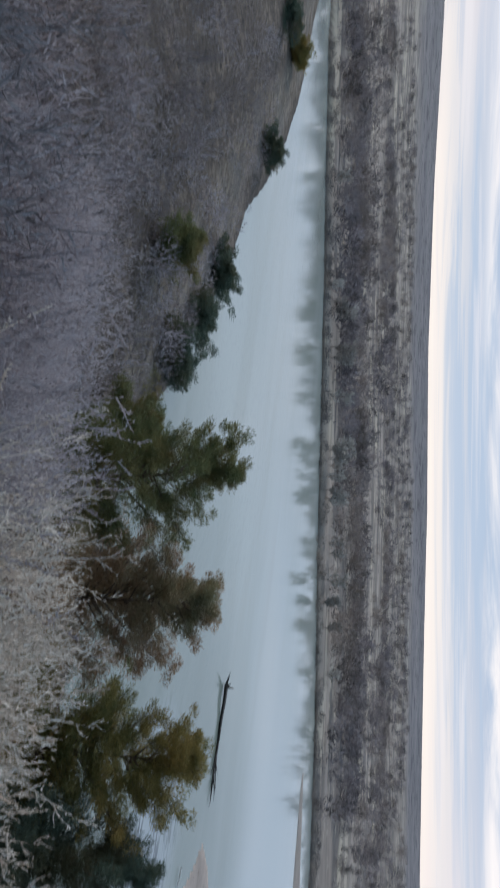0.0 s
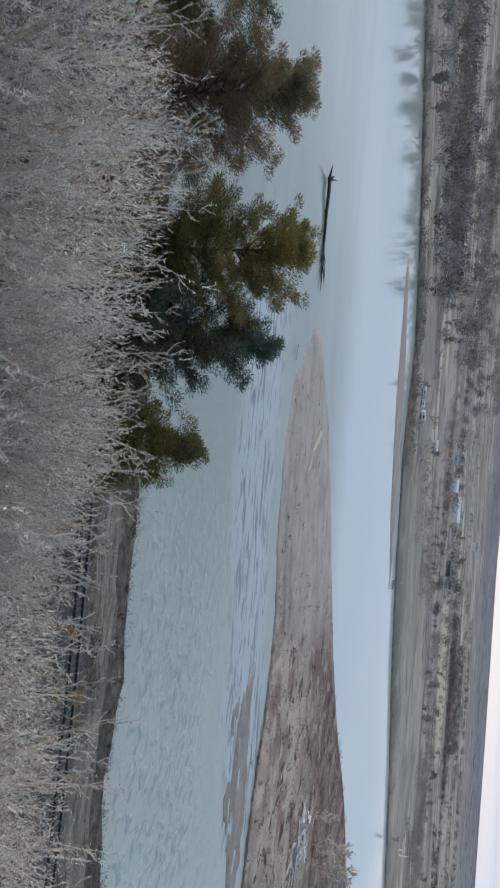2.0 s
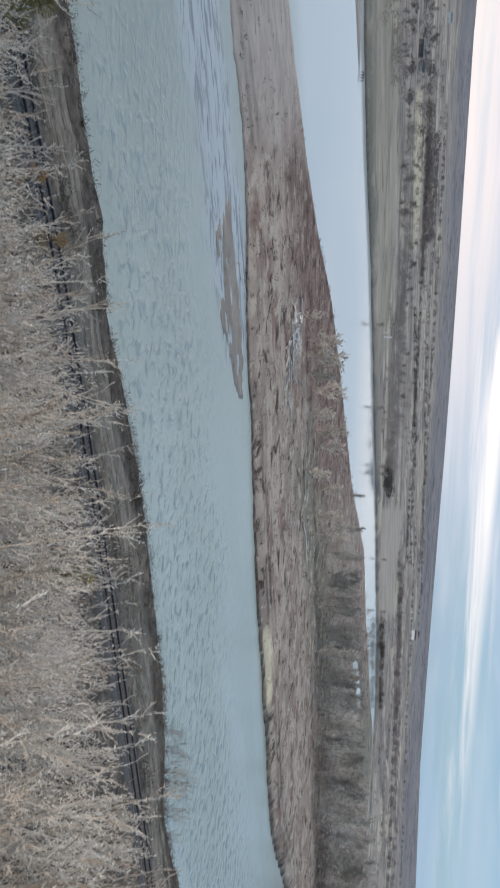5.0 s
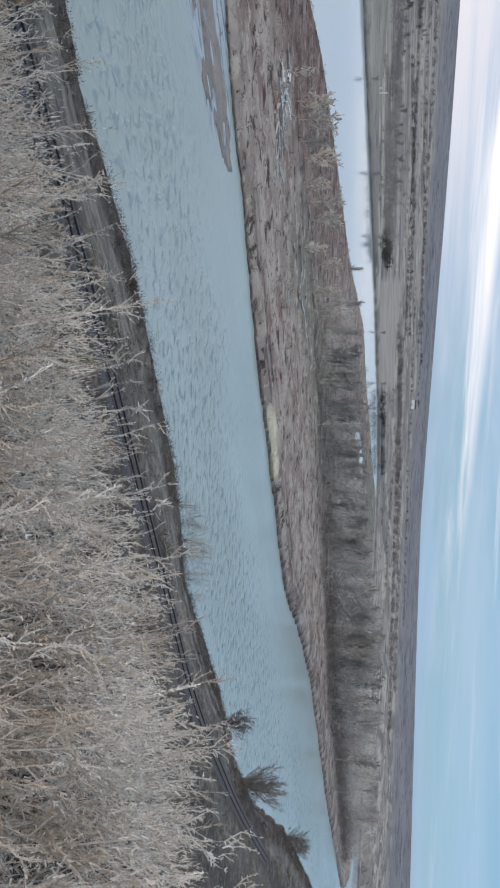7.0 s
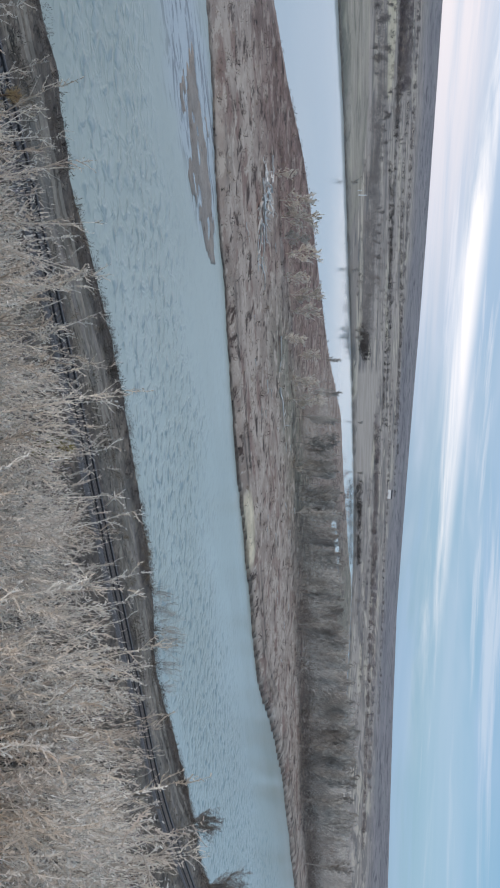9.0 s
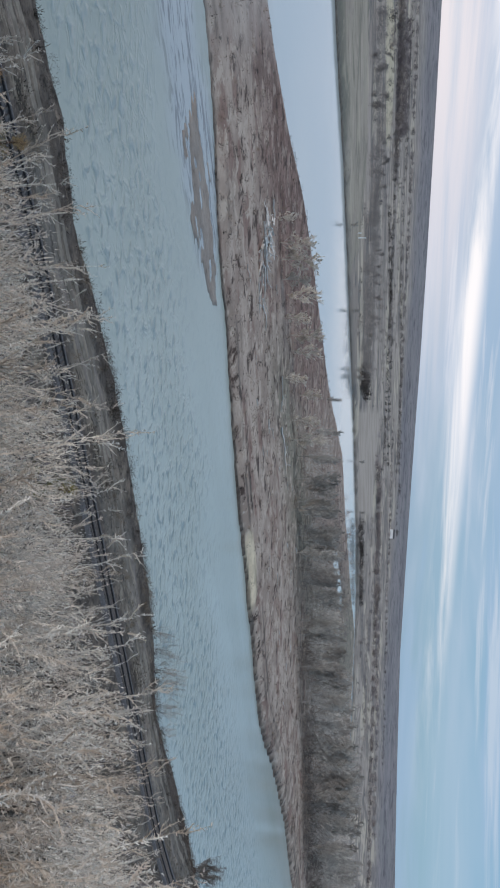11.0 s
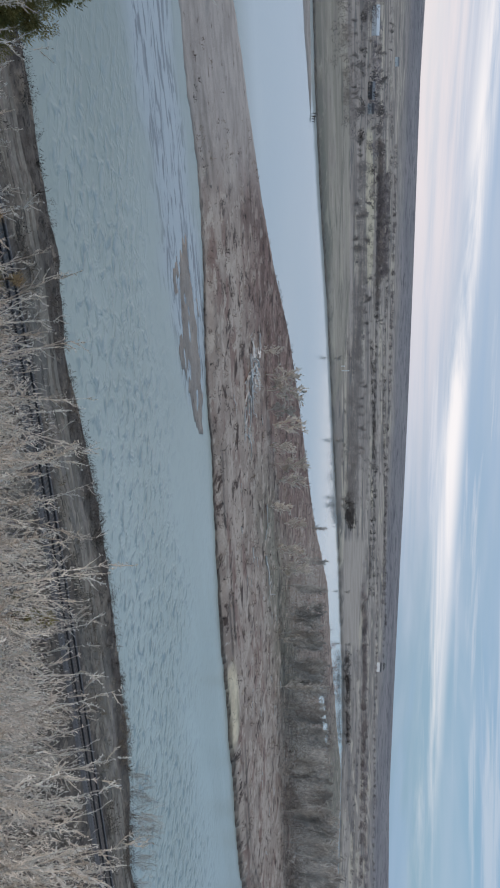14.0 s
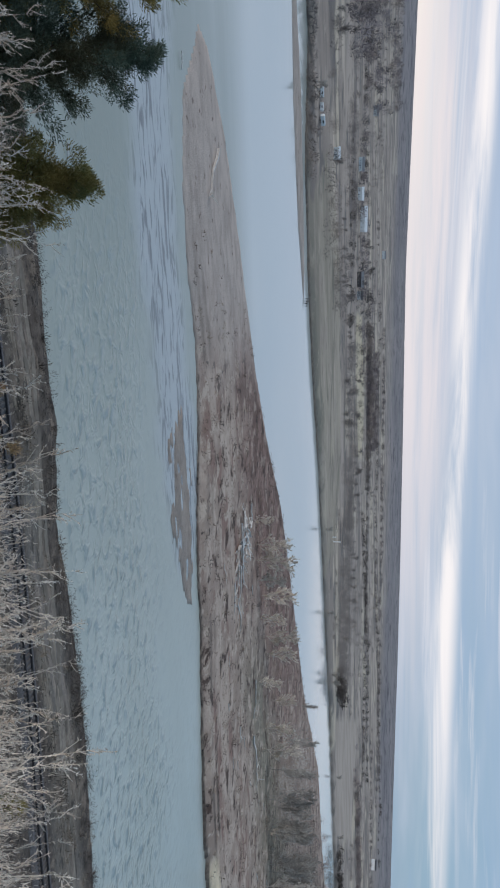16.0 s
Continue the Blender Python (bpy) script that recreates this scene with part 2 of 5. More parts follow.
M_roof = varied("grey_roof", (0.17, 0.17, 0.18), (0.27, 0.27, 0.28), 1.0, rough=0.7)


def needle_mat(name, a, b, c):
    return varied(name, a, b, 1.1, rough=0.75, c=c, thin=0.3)


M_ndl_green = needle_mat("needles_green", (0.11, 0.14, 0.065), (0.25, 0.26, 0.12), (0.27, 0.21, 0.09))
M_ndl_rust = needle_mat("needles_rust", (0.33, 0.205, 0.12), (0.54, 0.34, 0.20), (0.28, 0.25, 0.14))
M_ndl_gold = needle_mat("needles_gold", (0.14, 0.15, 0.06), (0.33, 0.27, 0.095), (0.38, 0.26, 0.085))
M_ndl_dark = needle_mat("needles_dark", (0.075, 0.115, 0.085), (0.17, 0.21, 0.16), (0.14, 0.13, 0.075))


def ground_material():
    """Dry grass by default; the attribute zone holds sand (r), reddish brush flats (g), bare dark earth (b), ploughland (a)."""
    m, n, l, bs = node_mat("ground", 0.95, 0.15)
    z = attr(n, "zone")
    zr, zg, zb = sep(n, l, z.outputs["Color"])[:3]
    k = attr(n, "flow")
    flow = k.outputs["Vector"]
    fine = nmap(n, l, (1, 1, 1))
    # flow holds metres along and across the river
    def across(sx, sy, lo, hi, detail=4.0):
        return noise_fac(n, l, nmap(n, l, (sx, sy, 0.0), -47), 1.0, lo, hi, detail, 0.6, 0.2)

    def streak(sx, sy, lo, hi, detail=6.0, rough=0.65):
        v = n.new("ShaderNodeVectorMath")
        v.operation = "MULTIPLY"
        v.inputs[1].default_value = (sx, sy, 0)
        l.new(flow, v.inputs[0])
        return noise_fac(n, l, v.outputs["Vector"], 1.0, lo, hi, detail, rough, 0.3)
    grass = mixc(n, l, noise_fac(n, l, fine, 0.35, 0.3, 0.7), (0.115, 0.09, 0.072), (0.25, 0.196, 0.152))
    grass = mixc(n, l, noise_fac(n, l, fine, 0.5, 0.53, 0.63, 7.0, 0.7), grass, (0.045, 0.038, 0.032))
    grass = mixc(n, l, noise_fac(n, l, fine, 0.7, 0.56, 0.66, 7.0, 0.7), grass, (0.31, 0.265, 0.205))
    grass = mixc(n, l, noise_fac(n, l, fine, 0.06, 0.42, 0.62), grass, (0.17, 0.15, 0.13))
    grass = mixc(n, l, streak(0.10, 0.55, 0.50, 0.62, 6.0), grass, (0.29, 0.235, 0.18))
    grass = mixc(n, l, streak(0.35, 1.1, 0.54, 0.64, 6.0), grass, (0.06, 0.05, 0.042))
    grass = mixc(n, l, noise_fac(n, l, fine, 2.6, 0.55, 0.66, 5.0, 0.7), grass, (0.33, 0.28, 0.22))
    pa = attr(n, "pale")
    pl = sep(n, l, pa.outputs["Color"])
    field = mixc(n, l, across(0.005, 0.009, 0.40, 0.60, 4.0), (0.35, 0.282, 0.234), (0.49, 0.395, 0.327))
    field = mixc(n, l, across(0.004, 0.016, 0.50, 0.60, 3.0), field, (0.26, 0.212, 0.184))
    field = mixc(n, l, across(0.006, 0.011, 0.57, 0.62, 3.0), field, (0.60, 0.495, 0.375))
    field = mixc(n, l, noise_fac(n, l, fine, 0.022, 0.52, 0.62, 8.0, 0.7), field, (0.21, 0.18, 0.16))
    field = mixc(n, l, noise_fac(n, l, fine, 0.09, 0.55, 0.68, 7.0, 0.7), field, (0.50, 0.41, 0.33))
    field = mixc(n, l, noise_fac(n, l, fine, 0.2, 0.60, 0.72, 5.0, 0.7), field, (0.13, 0.11, 0.098))
    field = mixc(n, l, across(0.005, 0.024, 0.585, 0.63, 4.0), field, (0.58, 0.475, 0.37))
    field = mixc(n, l, across(0.010, 0.031, 0.60, 0.66, 5.0), field, (0.19, 0.158, 0.142))
    field = mixc(n, l, pl[2], field, mixc(n, l, across(0.01, 0.05, 0.4, 0.6), (0.52, 0.43, 0.30), (0.64, 0.53, 0.38)))
    field = mixc(n, l, pa.outputs["Alpha"], field, mixc(n, l, across(0.01, 0.05, 0.4, 0.6), (0.44, 0.352, 0.288), (0.52, 0.425, 0.35)))
    sand = mixc(n, l, streak(0.10, 0.22, 0.35, 0.65, 8.0), (0.41, 0.335, 0.29), (0.55, 0.455, 0.395))
    sand = mixc(n, l, streak(0.30, 0.38, 0.60, 0.68), sand, (0.20, 0.15, 0.125))
    cv = sep(n, l, attr(n, "cover").outputs["Color"])
    flats = mixc(n, l, streak(0.05, 0.06, 0.38, 0.62, 6.0), (0.37, 0.275, 0.22), (0.54, 0.42, 0.34))
    flats = mixc(n, l, streak(0.04, 0.12, 0.50, 0.62, 6.0), flats, (0.31, 0.20, 0.16))
    flats = mixc(n, l, cv[2], flats, mixc(n, l, streak(0.06, 0.12, 0.4, 0.6, 6.0), (0.20, 0.18, 0.135), (0.33, 0.29, 0.22)))
    red = mixc(n, l, streak(0.09, 0.11, 0.40, 0.62, 7.0, 0.7), (0.15, 0.09, 0.074), (0.31, 0.195, 0.16))
    flats = mixc(n, l, cv[0], flats, red)
    dry = n.new("ShaderNodeMath")
    dry.operation = "MULTIPLY_ADD"
    dry.inputs[1].default_value, dry.inputs[2].default_value = -0.6, 1.0
    l.new(cv[0], dry.inputs[0])

    def only_dry(fac):
        mm = n.new("ShaderNodeMath")
        mm.operation = "MULTIPLY"
        l.new(fac, mm.inputs[0])
        l.new(dry.outputs["Value"], mm.inputs[1])
        return mm.outputs["Value"]
    flats = mixc(n, l, only_dry(streak(0.16, 0.17, 0.52, 0.61, 7.0, 0.70)), flats, (0.58, 0.46, 0.37))
    flats = mixc(n, l, streak(0.13, 0.15, 0.54, 0.62, 8.0, 0.72), flats, (0.10, 0.066, 0.054))
    flats = mixc(n, l, streak(0.5, 0.4, 0.58, 0.67, 5.0, 0.7), flats, (0.045, 0.035, 0.03))
    flats = mixc(n, l, only_dry(streak(0.6, 0.45, 0.62, 0.72)), flats, (0.60, 0.50, 0.42))
    flats = mixc(n, l, pl[0], flats, mixc(n, l, streak(0.3, 0.6, 0.35, 0.65), (0.68, 0.54, 0.38), (0.86, 0.70, 0.50)))
    meadow = mixc(n, l, across(0.006, 0.04, 0.4, 0.6, 6.0), (0.30, 0.275, 0.185), (0.44, 0.375, 0.27))
    meadow = mixc(n, l, across(0.02, 0.07, 0.54, 0.62, 6.0), meadow, (0.52, 0.435, 0.325))
    meadow = mixc(n, l, noise_fac(n, l, fine, 0.03, 0.50, 0.62, 6.0, 0.7), meadow, (0.32, 0.265, 0.20))
    field = mixc(n, l, cv[1], field, meadow)
    earth = mixc(n, l, noise_fac(n, l, fine, 0.8, 0.3, 0.7), (0.06, 0.048, 0.041), (0.15, 0.12, 0.10))
    earth = mixc(n, l, noise_fac(n, l, fine, 0.28, 0.52, 0.62, 7.0, 0.7), earth, (0.25, 0.195, 0.152))
    earth = mixc(n, l, noise_fac(n, l, fine, 0.45, 0.55, 0.63, 7.0, 0.7), earth, (0.022, 0.019, 0.018))
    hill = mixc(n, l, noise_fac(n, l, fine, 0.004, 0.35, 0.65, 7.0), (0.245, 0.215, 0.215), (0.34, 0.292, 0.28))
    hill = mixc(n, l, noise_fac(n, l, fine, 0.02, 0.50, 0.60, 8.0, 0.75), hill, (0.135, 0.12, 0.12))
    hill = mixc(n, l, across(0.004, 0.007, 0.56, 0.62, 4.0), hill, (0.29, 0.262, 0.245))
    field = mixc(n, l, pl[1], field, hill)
    col = mixc(n, l, z.outputs["Alpha"], grass, field)
    col = mixc(n, l, zg, col, flats)
    col = mixc(n, l, zr, col, sand)
    col = mixc(n, l, zb, col, earth)
    l.new(col, bs.inputs["Base Color"])
    bump(n, l, bs, noise_fac(n, l, fine, 1.6, 0.2, 0.8), 0.7, 0.12)
    return m


def water_material():
    m, n, l, bs = node_mat("silty_river_water", 0.055, 0.5)
    k = attr(n, "flow")
    rf = attr(n, "riffle")
    rr, rg, rb = sep(n, l, rf.outputs["Color"])[:3]
    def wave(sx, sy, lo, hi, detail=4.0, dist=0.4):
        v = n.new("ShaderNodeVectorMath")
        v.operation = "MULTIPLY"
        v.inputs[1].default_value = (sx, sy, 0)
        turn = n.new("ShaderNodeVectorRotate")
        turn.rotation_type = "Z_AXIS"
        turn.inputs["Angle"].default_value = radians(32 if sx > 0.2 else 0)
        l.new(k.outputs["Vector"], turn.inputs["Vector"])
        l.new(turn.outputs["Vector"], v.inputs[0])
        return noise_fac(n, l, v.outputs["Vector"], 1.0, lo, hi, detail, 0.55, dist)
    gloss = n.new("ShaderNodeMapRange")
    gloss.inputs["To Min"].default_value, gloss.inputs["To Max"].default_value = 0.20, 0.085
    l.new(rf.outputs["Alpha"], gloss.inputs["Value"])
    l.new(gloss.outputs["Result"], bs.inputs["Roughness"])
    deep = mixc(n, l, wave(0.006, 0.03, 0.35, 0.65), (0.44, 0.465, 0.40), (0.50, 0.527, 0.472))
    # greener near upstream water, its weaker sky reflection darkened into the colour
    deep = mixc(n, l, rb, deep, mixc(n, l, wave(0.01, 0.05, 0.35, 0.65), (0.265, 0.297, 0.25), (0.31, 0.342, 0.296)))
    # far channel paled: the sheen of the low sky is put into the colour
    sky_sheen = attr(n, "sky_sheen")
    deep = mixc(n, l, sky_sheen.outputs["Fac"], deep, (0.61, 0.62, 0.585))
    # pale shoal; its dark streaks are painted ripple faces that mirror less sky
    shoal_shade = mixc(n, l, wave(0.085, 0.40, 0.49, 0.61, 6.0, 1.6), (0.40, 0.43, 0.43), (0.13, 0.142, 0.15))
    col = mixc(n, l, rg, deep, shoal_shade)
    # dark strokes paint the dim faces of the chop into the colour
    chop_shade = mixc(n, l, wave(0.40, 0.52, 0.50, 0.72, 2.0, 0.5), col, (0.24, 0.295, 0.285))
    col = mixc(n, l, rr, col, chop_shade)
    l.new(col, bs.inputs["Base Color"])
    h1 = wave(0.40, 0.52, 0.34, 0.76, 2.0, 0.5)
    mul = n.new("ShaderNodeMath")
    mul.operation = "MULTIPLY"
    l.new(h1, mul.inputs[0])
    l.new(rr, mul.inputs[1])
    bump(n, l, bs, mul.outputs[0], 1.0, 0.14)
    return m


M_ground = ground_material()
M_water = water_material()

# ---- land forms ----
def vnoise(x, y, seed=0):
    """Smooth value noise, 0 to 1, on arrays."""
    xi, yi = np.floor(x), np.floor(y)
    fx, fy = x - xi, y - yi
    fx, fy = fx * fx * (3 - 2 * fx), fy * fy * (3 - 2 * fy)

    def h(a, b):
        s = np.sin(a * 127.1 + b * 311.7 + seed * 74.7) * 43758.5453
        return s - np.floor(s)
    return (h(xi, yi) * (1 - fx) + h(xi + 1, yi) * fx) * (1 - fy) + (h(xi, yi + 1) * (1 - fx) + h(xi + 1, yi + 1) * fx) * fy


def fbm(x, y, scale, seed=0, octaves=4):
    s, a, t = 0.0, 1.0, 0.0
    for i in range(octaves):
        s = s + a * vnoise(x / scale * 2 ** i, y / scale * 2 ** i, seed + i * 13)
        t += a
        a *= 0.55
    return s / t


def seg_dist(px, py, line, closed=False):
    """Distance to a line of points, the signed side (+ to the left of its run) and metres along it."""
    pts = list(line) + ([line[0]] if closed else [])
    best = np.full(np.shape(px), 1e12)
    side = np.zeros(np.shape(px))
    along = np.zeros(np.shape(px))
    run = 0.0
    for (ax, ay), (bx, by) in zip(pts, pts[1:]):
        dx, dy = bx - ax, by - ay
        ln = math.hypot(dx, dy)
        t = np.clip(((px - ax) * dx + (py - ay) * dy) / ln ** 2, 0, 1)
        qx, qy = px - ax - t * dx, py - ay - t * dy
        d = qx * qx + qy * qy
        new_best = d < best
        best = np.where(new_best, d, best)
        side = np.where(new_best, dx * (py - ay) - dy * (px - ax), side)
        along = np.where(new_best, run + t * ln, along)
        run += ln
    return np.sqrt(best), np.sign(side), along


def inside(px, py, poly):
    c = np.zeros(np.shape(px), bool)
    for (ax, ay), (bx, by) in zip(poly, poly[1:] + poly[:1]):
        if ay != by:
            c ^= ((ay > py) != (by > py)) & (px < (bx - ax) * (py - ay) / (by - ay) + ax)
    return c


def ramp(x, a, b):
    t = np.clip((x - a) / (b - a), 0, 1)
    return t * t * (3 - 2 * t)


# the near water's edge, upstream to downstream
NEAR = [(-900, -420), (-560, -80), (-358, 2), (-296, 27), (-252, 37), (-196, 40), (-175, 46), (-135, 50), (-96, 54), (-32, 83), (-26, 86),
        (-14, 92), (-4, 94), (4, 99), (17, 107), (33, 113), (55, 121), (77, 124), (99, 135), (123, 147), (145, 154), (187, 178),
        (264, 239), (377, 314), (760, 560), (1300, 820), (6000, 2000)]
# the far water's edge
FAR = [(-1200, -560), (-620, -150), (-429, 5), (-393, 61), (-367, 107), (-323, 173), (-294, 214), (-266, 268), (-225, 318), (-168, 333),
       (-127, 366), (-85, 413), (-40, 475), (50, 575), (139, 676), (289, 823), (407, 911), (600, 965), (900, 930), (1400, 1010), (6000, 2300)]
ISLAND = [(-104, 144), (-85, 136), (-69, 140), (-54, 148), (-42, 158), (-25, 165), (-3, 170), (19, 179), (46, 188), (71, 198), (110, 217),
          (153, 236), (190, 268), (246, 309), (427, 411), (718, 586), (840, 700), (760, 830), (560, 900), (420, 870), (290, 715), (200, 610), (130, 540),
          (68, 425), (15, 354), (-18, 305), (-35, 268), (-56, 231), (-82, 196), (-98, 171), (-105, 152)]
MUDBAR = [(-25, 143), (-14, 144), (-3, 150), (7, 161), (12, 169), (3, 169), (-8, 165), (-17, 160), (-27, 152)]
SPIT = [(-226, 262), (-217, 260), (-171, 286), (-135, 319), (-112, 353), (-122, 352), (-150, 335), (-188, 308)]
RAIL = [(-190, 5), (-120, 22), (-60, 47), (-22, 66), (-4, 74.6), (14, 82), (23, 85.5), (71, 104), (103, 116), (144, 139), (222, 187), (420, 300), (800, 520)]
STUBBLE = [(-248, 812), (-205, 850), (-128, 1000), (-136, 1128), (-196, 1172), (-246, 1124), (-290, 950)]
MEADOW = [(-165, 340), (-120, 372), (-85, 416), (-40, 478), (10, 532), (0, 600), (-60, 640), (-120, 610), (-200, 540), (-225, 440)]
POOL = [(180, 505), (196, 520), (232, 570), (290, 640)]
FALLOW = [(131, 702), (258, 800), (392, 1205), (250, 1342), (205, 1117)]
WOODS = [(70, 289), (108, 302), (166, 316), (231, 349), (301, 372), (438, 450), (640, 556), (700, 640), (640, 760), (480, 810), (400, 800), (300, 690), (230, 600), (160, 520), (110, 440), (80, 360)]
RIDGE_AZ = [-180, -110, -90, -80, -69, -58, -50, -36, -20, -9, 0, 7, 13, 21, 27, 34, 42, 51, 70, 180]
RIDGE_EL = [1.6, 1.7, 1.76, 1.38, 1.17, 1.22, 1.10, 0.92, 0.76, 0.92, 1.0, 1.0, 0.95, 0.90, 0.88, 1.1, 1.40, 1.70, 1.8, 1.6]


BLUFF = float(seg_dist(np.array([0.0]), np.array([0.0]), NEAR)[0][0]) - 29.5


def land(x, y):
    """Height, zone weights and river coordinates of the ground at arrays x, y."""
    x, y = np.asarray(x, float), np.asarray(y, float)
    r = np.hypot(x, y)
    az = np.degrees(np.arctan2(x, y))
    wob = (fbm(x, y, 14, 3) - 0.5) * 5.0 + (fbm(x, y, 3.5, 9) - 0.5) * 1.6
    dn, sn, an = seg_dist(x, y, NEAR)
    df, sf, af = seg_dist(x, y, FAR)
    dn, df = dn * -sn, df * sf
    dn_w, df_w = dn + wob * 0.55, df + wob * 1.0
    di, _, ai = seg_dist(x, y, ISLAND, True)
    di = np.where(inside(x, y, ISLAND), di, -di)
    tip = ramp(x + y * 0.1, -70, 10)
    di_w = di + wob * (0.15 + 0.35 * tip)
    zone = np.zeros((*x.shape, 4))
    al, ac = x * 0.88 + y * 0.47, y * 0.88 - x * 0.47
    dm, _, _ = seg_dist(x, y, MUDBAR, True)
    dm = np.where(inside(x, y, MUDBAR), dm, -dm) + (fbm(al / 3.5, ac, 3.2, 19) - 0.56) * 9 + (fbm(al / 2.0, ac * 1.4, 1.8, 23) - 0.5) * 5
    ds, _, _ = seg_dist(x, y, SPIT, True)
    ds = np.where(inside(x, y, SPIT), ds, -ds) + wob * 0.25
    dr, _, _ = seg_dist(x, y, RAIL)

    # near side: bank, terrace, bluff
    up = np.clip((dn - 29) / BLUFF, 0, 1)
    z_near = 0.7 * ramp(dn_w, 0, 1.2) + 1.6 * ramp(dn_w, 1.5, 6) + 1.2 * ramp(dn, 7, 19) + 34.9 * up ** 1.55
    z_near = z_near + (fbm(x, y, 9, 5) - 0.5) * 1.6 * ramp(dn, 30, 40) * ramp(r, 4, 9)
    z_near = np.where(dn > 0, z_near + (fbm(x, y, 4, 6) - 0.5) * 0.5 * ramp(dn, 1, 4) * (1 - ramp(dn, 12, 16)), z_near)
    front = ramp(np.cos(np.radians(az + 20)), -0.35, 0.15)
    cap = 38.37 - 1.15 * np.clip(r - 1.4, 0, 8) - 0.46 * np.clip(r - 9.4, 0, 19) - 0.20 * np.clip(r - 28.4, 0, 75) + 7.0 * ramp(az, 24, 44) * ramp(r, 10, 30)
    z_near = np.where(front > 0, np.minimum(z_near, np.maximum(cap, 4.0) + (1 - front) * 30), z_near)
    z_far = 0.6 * ramp(df_w, 0, 2.0) + 1.9 * ramp(df_w, 3, 9) + (fbm(x, y, 40, 8) - 0.5) * 1.0 * ramp(df, 10, 40)
    ridge = 40 + 3700 * np.tan(np.radians(np.interp(az, RIDGE_AZ, RIDGE_EL)))
    u = np.clip((r - 1250) / 2450, 0, 1)
    hills = (ridge - 3) * u ** 1.25 + (fbm(x, y, 420, 21) - 0.5) * 26 * ramp(r, 1500, 2600) * (1 - ramp(r, 3300, 3700))
    z_far = z_far + np.where(df > 60, hills, 0)
    z_isl = (0.25 + 0.6 * ramp(x, 15, 110)) * ramp(di_w, 0, 0.5 + 4 * (1 - tip)) + (0.35 + 0.75 * tip) * ramp(di_w, 1.0, 4 + 12 * (1 - tip)) + (fbm(x, y, 18, 31) - 0.45) * 0.7 * ramp(di, 2, 10) * tip
    z = np.full(x.shape, -1.3)
    z = np.where(dn_w > 0, z_near, z)
    z = np.where((df_w > 0), z_far, z)
    z = np.where(di_w > 0, z_isl, z)
    dp = seg_dist(x, y, POOL)[0]
    z = np.where(di_w > 0, z - 2.2 * (1 - ramp(dp + wob, 10, 15)), z)
    z = np.where((dm > 0) & (di_w <= 0), 0.06 * ramp(dm, 0, 2) + (fbm(al / 3.0, ac, 2.4, 17) - 0.47) * 0.5, z)
    z = np.where((ds > 0) & (df_w <= 0), 0.35 * ramp(ds, 0, 3), z)
    # zones
    sand = np.where(di_w > 0, (1 - ramp(x + 0.2 * (y - 150) + wob * 3, -60, -24)), 0)
    patch = np.exp(-((x - 86) / 15.0) ** 2 - ((y - (208 + (x - 86) * 0.30)) / 6.0) ** 2)
    sand = np.maximum(sand, np.where(ds > 0, 0.8, np.where(dm > 0, 0.55, 0)))
    lane = np.where(dn > 0, np.exp(-((dn - 12.6) / 0.7) ** 2) + np.exp(-((dn - 10.0) / 0.7) ** 2), 0) * ramp(fbm(x, y, 12, 51), 0.3, 0.55)
    sand = np.maximum(sand, np.clip(lane * 0.3, 0, 0.3))
    zone[..., 0] = sand
    zone[..., 1] = np.where(di_w > 0, np.where(inside(x + wob * 3, y + wob * 3, WOODS), 0.8, 1.0), 0)
    shore_n = np.where(dn_w > 0, 1 - ramp(dn_w + wob * 1.6, 6.0, 11.0), 0)
    bed = np.where(dn > 0, 1 - ramp(dr, 2.6, 4.2), 0)
    cut = np.where((di_w > 0), (1 - ramp(di_w, 0.5, 1.8)) * tip, 0)
    near_edge = ramp(-(y - 0.52 * x), -225, -195) * tip
    for off in (5.5, 9.5):
        cut = np.maximum(cut, np.where(di_w > 0, np.exp(-((di_w - off - wob * 0.3) / 1.1) ** 2) * near_edge * ramp(fbm(x, y, 25, 61), 0.35, 0.6), 0))
    toe = np.where(dn > 0, ramp(dn, 22, 27) * 0.9, 0)
    zone[..., 2] = np.clip(np.maximum.reduce([shore_n * 0.85, bed * 0.9, cut, toe, np.where(df_w > 0, 1 - ramp(df_w, 1, 4), 0) * 0.5, np.where(z < 0, 0.5, 0)]), 0, 1)
    zone[..., 3] = np.where(df_w > 0, ramp(df, 1, 7), 0)
    pale = np.zeros((*x.shape, 4))
    pale[..., 0] = np.where(di_w > 0, ramp(patch + wob * 0.05, 0.3, 0.55), 0)
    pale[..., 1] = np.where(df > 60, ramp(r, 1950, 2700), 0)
    pale[..., 2] = np.where(inside(x + wob * 3, y + wob * 3, STUBBLE), 1.0, 0)
    pale[..., 3] = np.where(inside(x + wob * 3, y + wob * 3, FALLOW), 1.0, 0)
    d_n = seg_dist(x, y, ISLAND[:18])[0]
    d_f = seg_dist(x, y, ISLAND[22:])[0]
    part_way = d_n / (d_n + d_f + 0.01) + wob * 0.025
    cover = np.zeros((*x.shape, 4))
    cover[..., 0] = np.where(di_w > 0, 0.9 * ramp(part_way + (fbm(x, y, 9, 71) - 0.5) * 0.35, 0.38, 0.78) * ramp(x + 0.15 * (y - 150) + wob * 4, -66, -34) * (1 - 0.7 * ramp(x + wob * 5, 30, 100)), 0)
    cover[..., 1] = np.where(inside(x + wob * 6, y + wob * 6, MEADOW), 0.4, 0)
    cover[..., 2] = np.where(di_w > 0, np.exp(-((part_way - 0.50) / 0.13) ** 2) * ramp(x, 10, 50), 0)
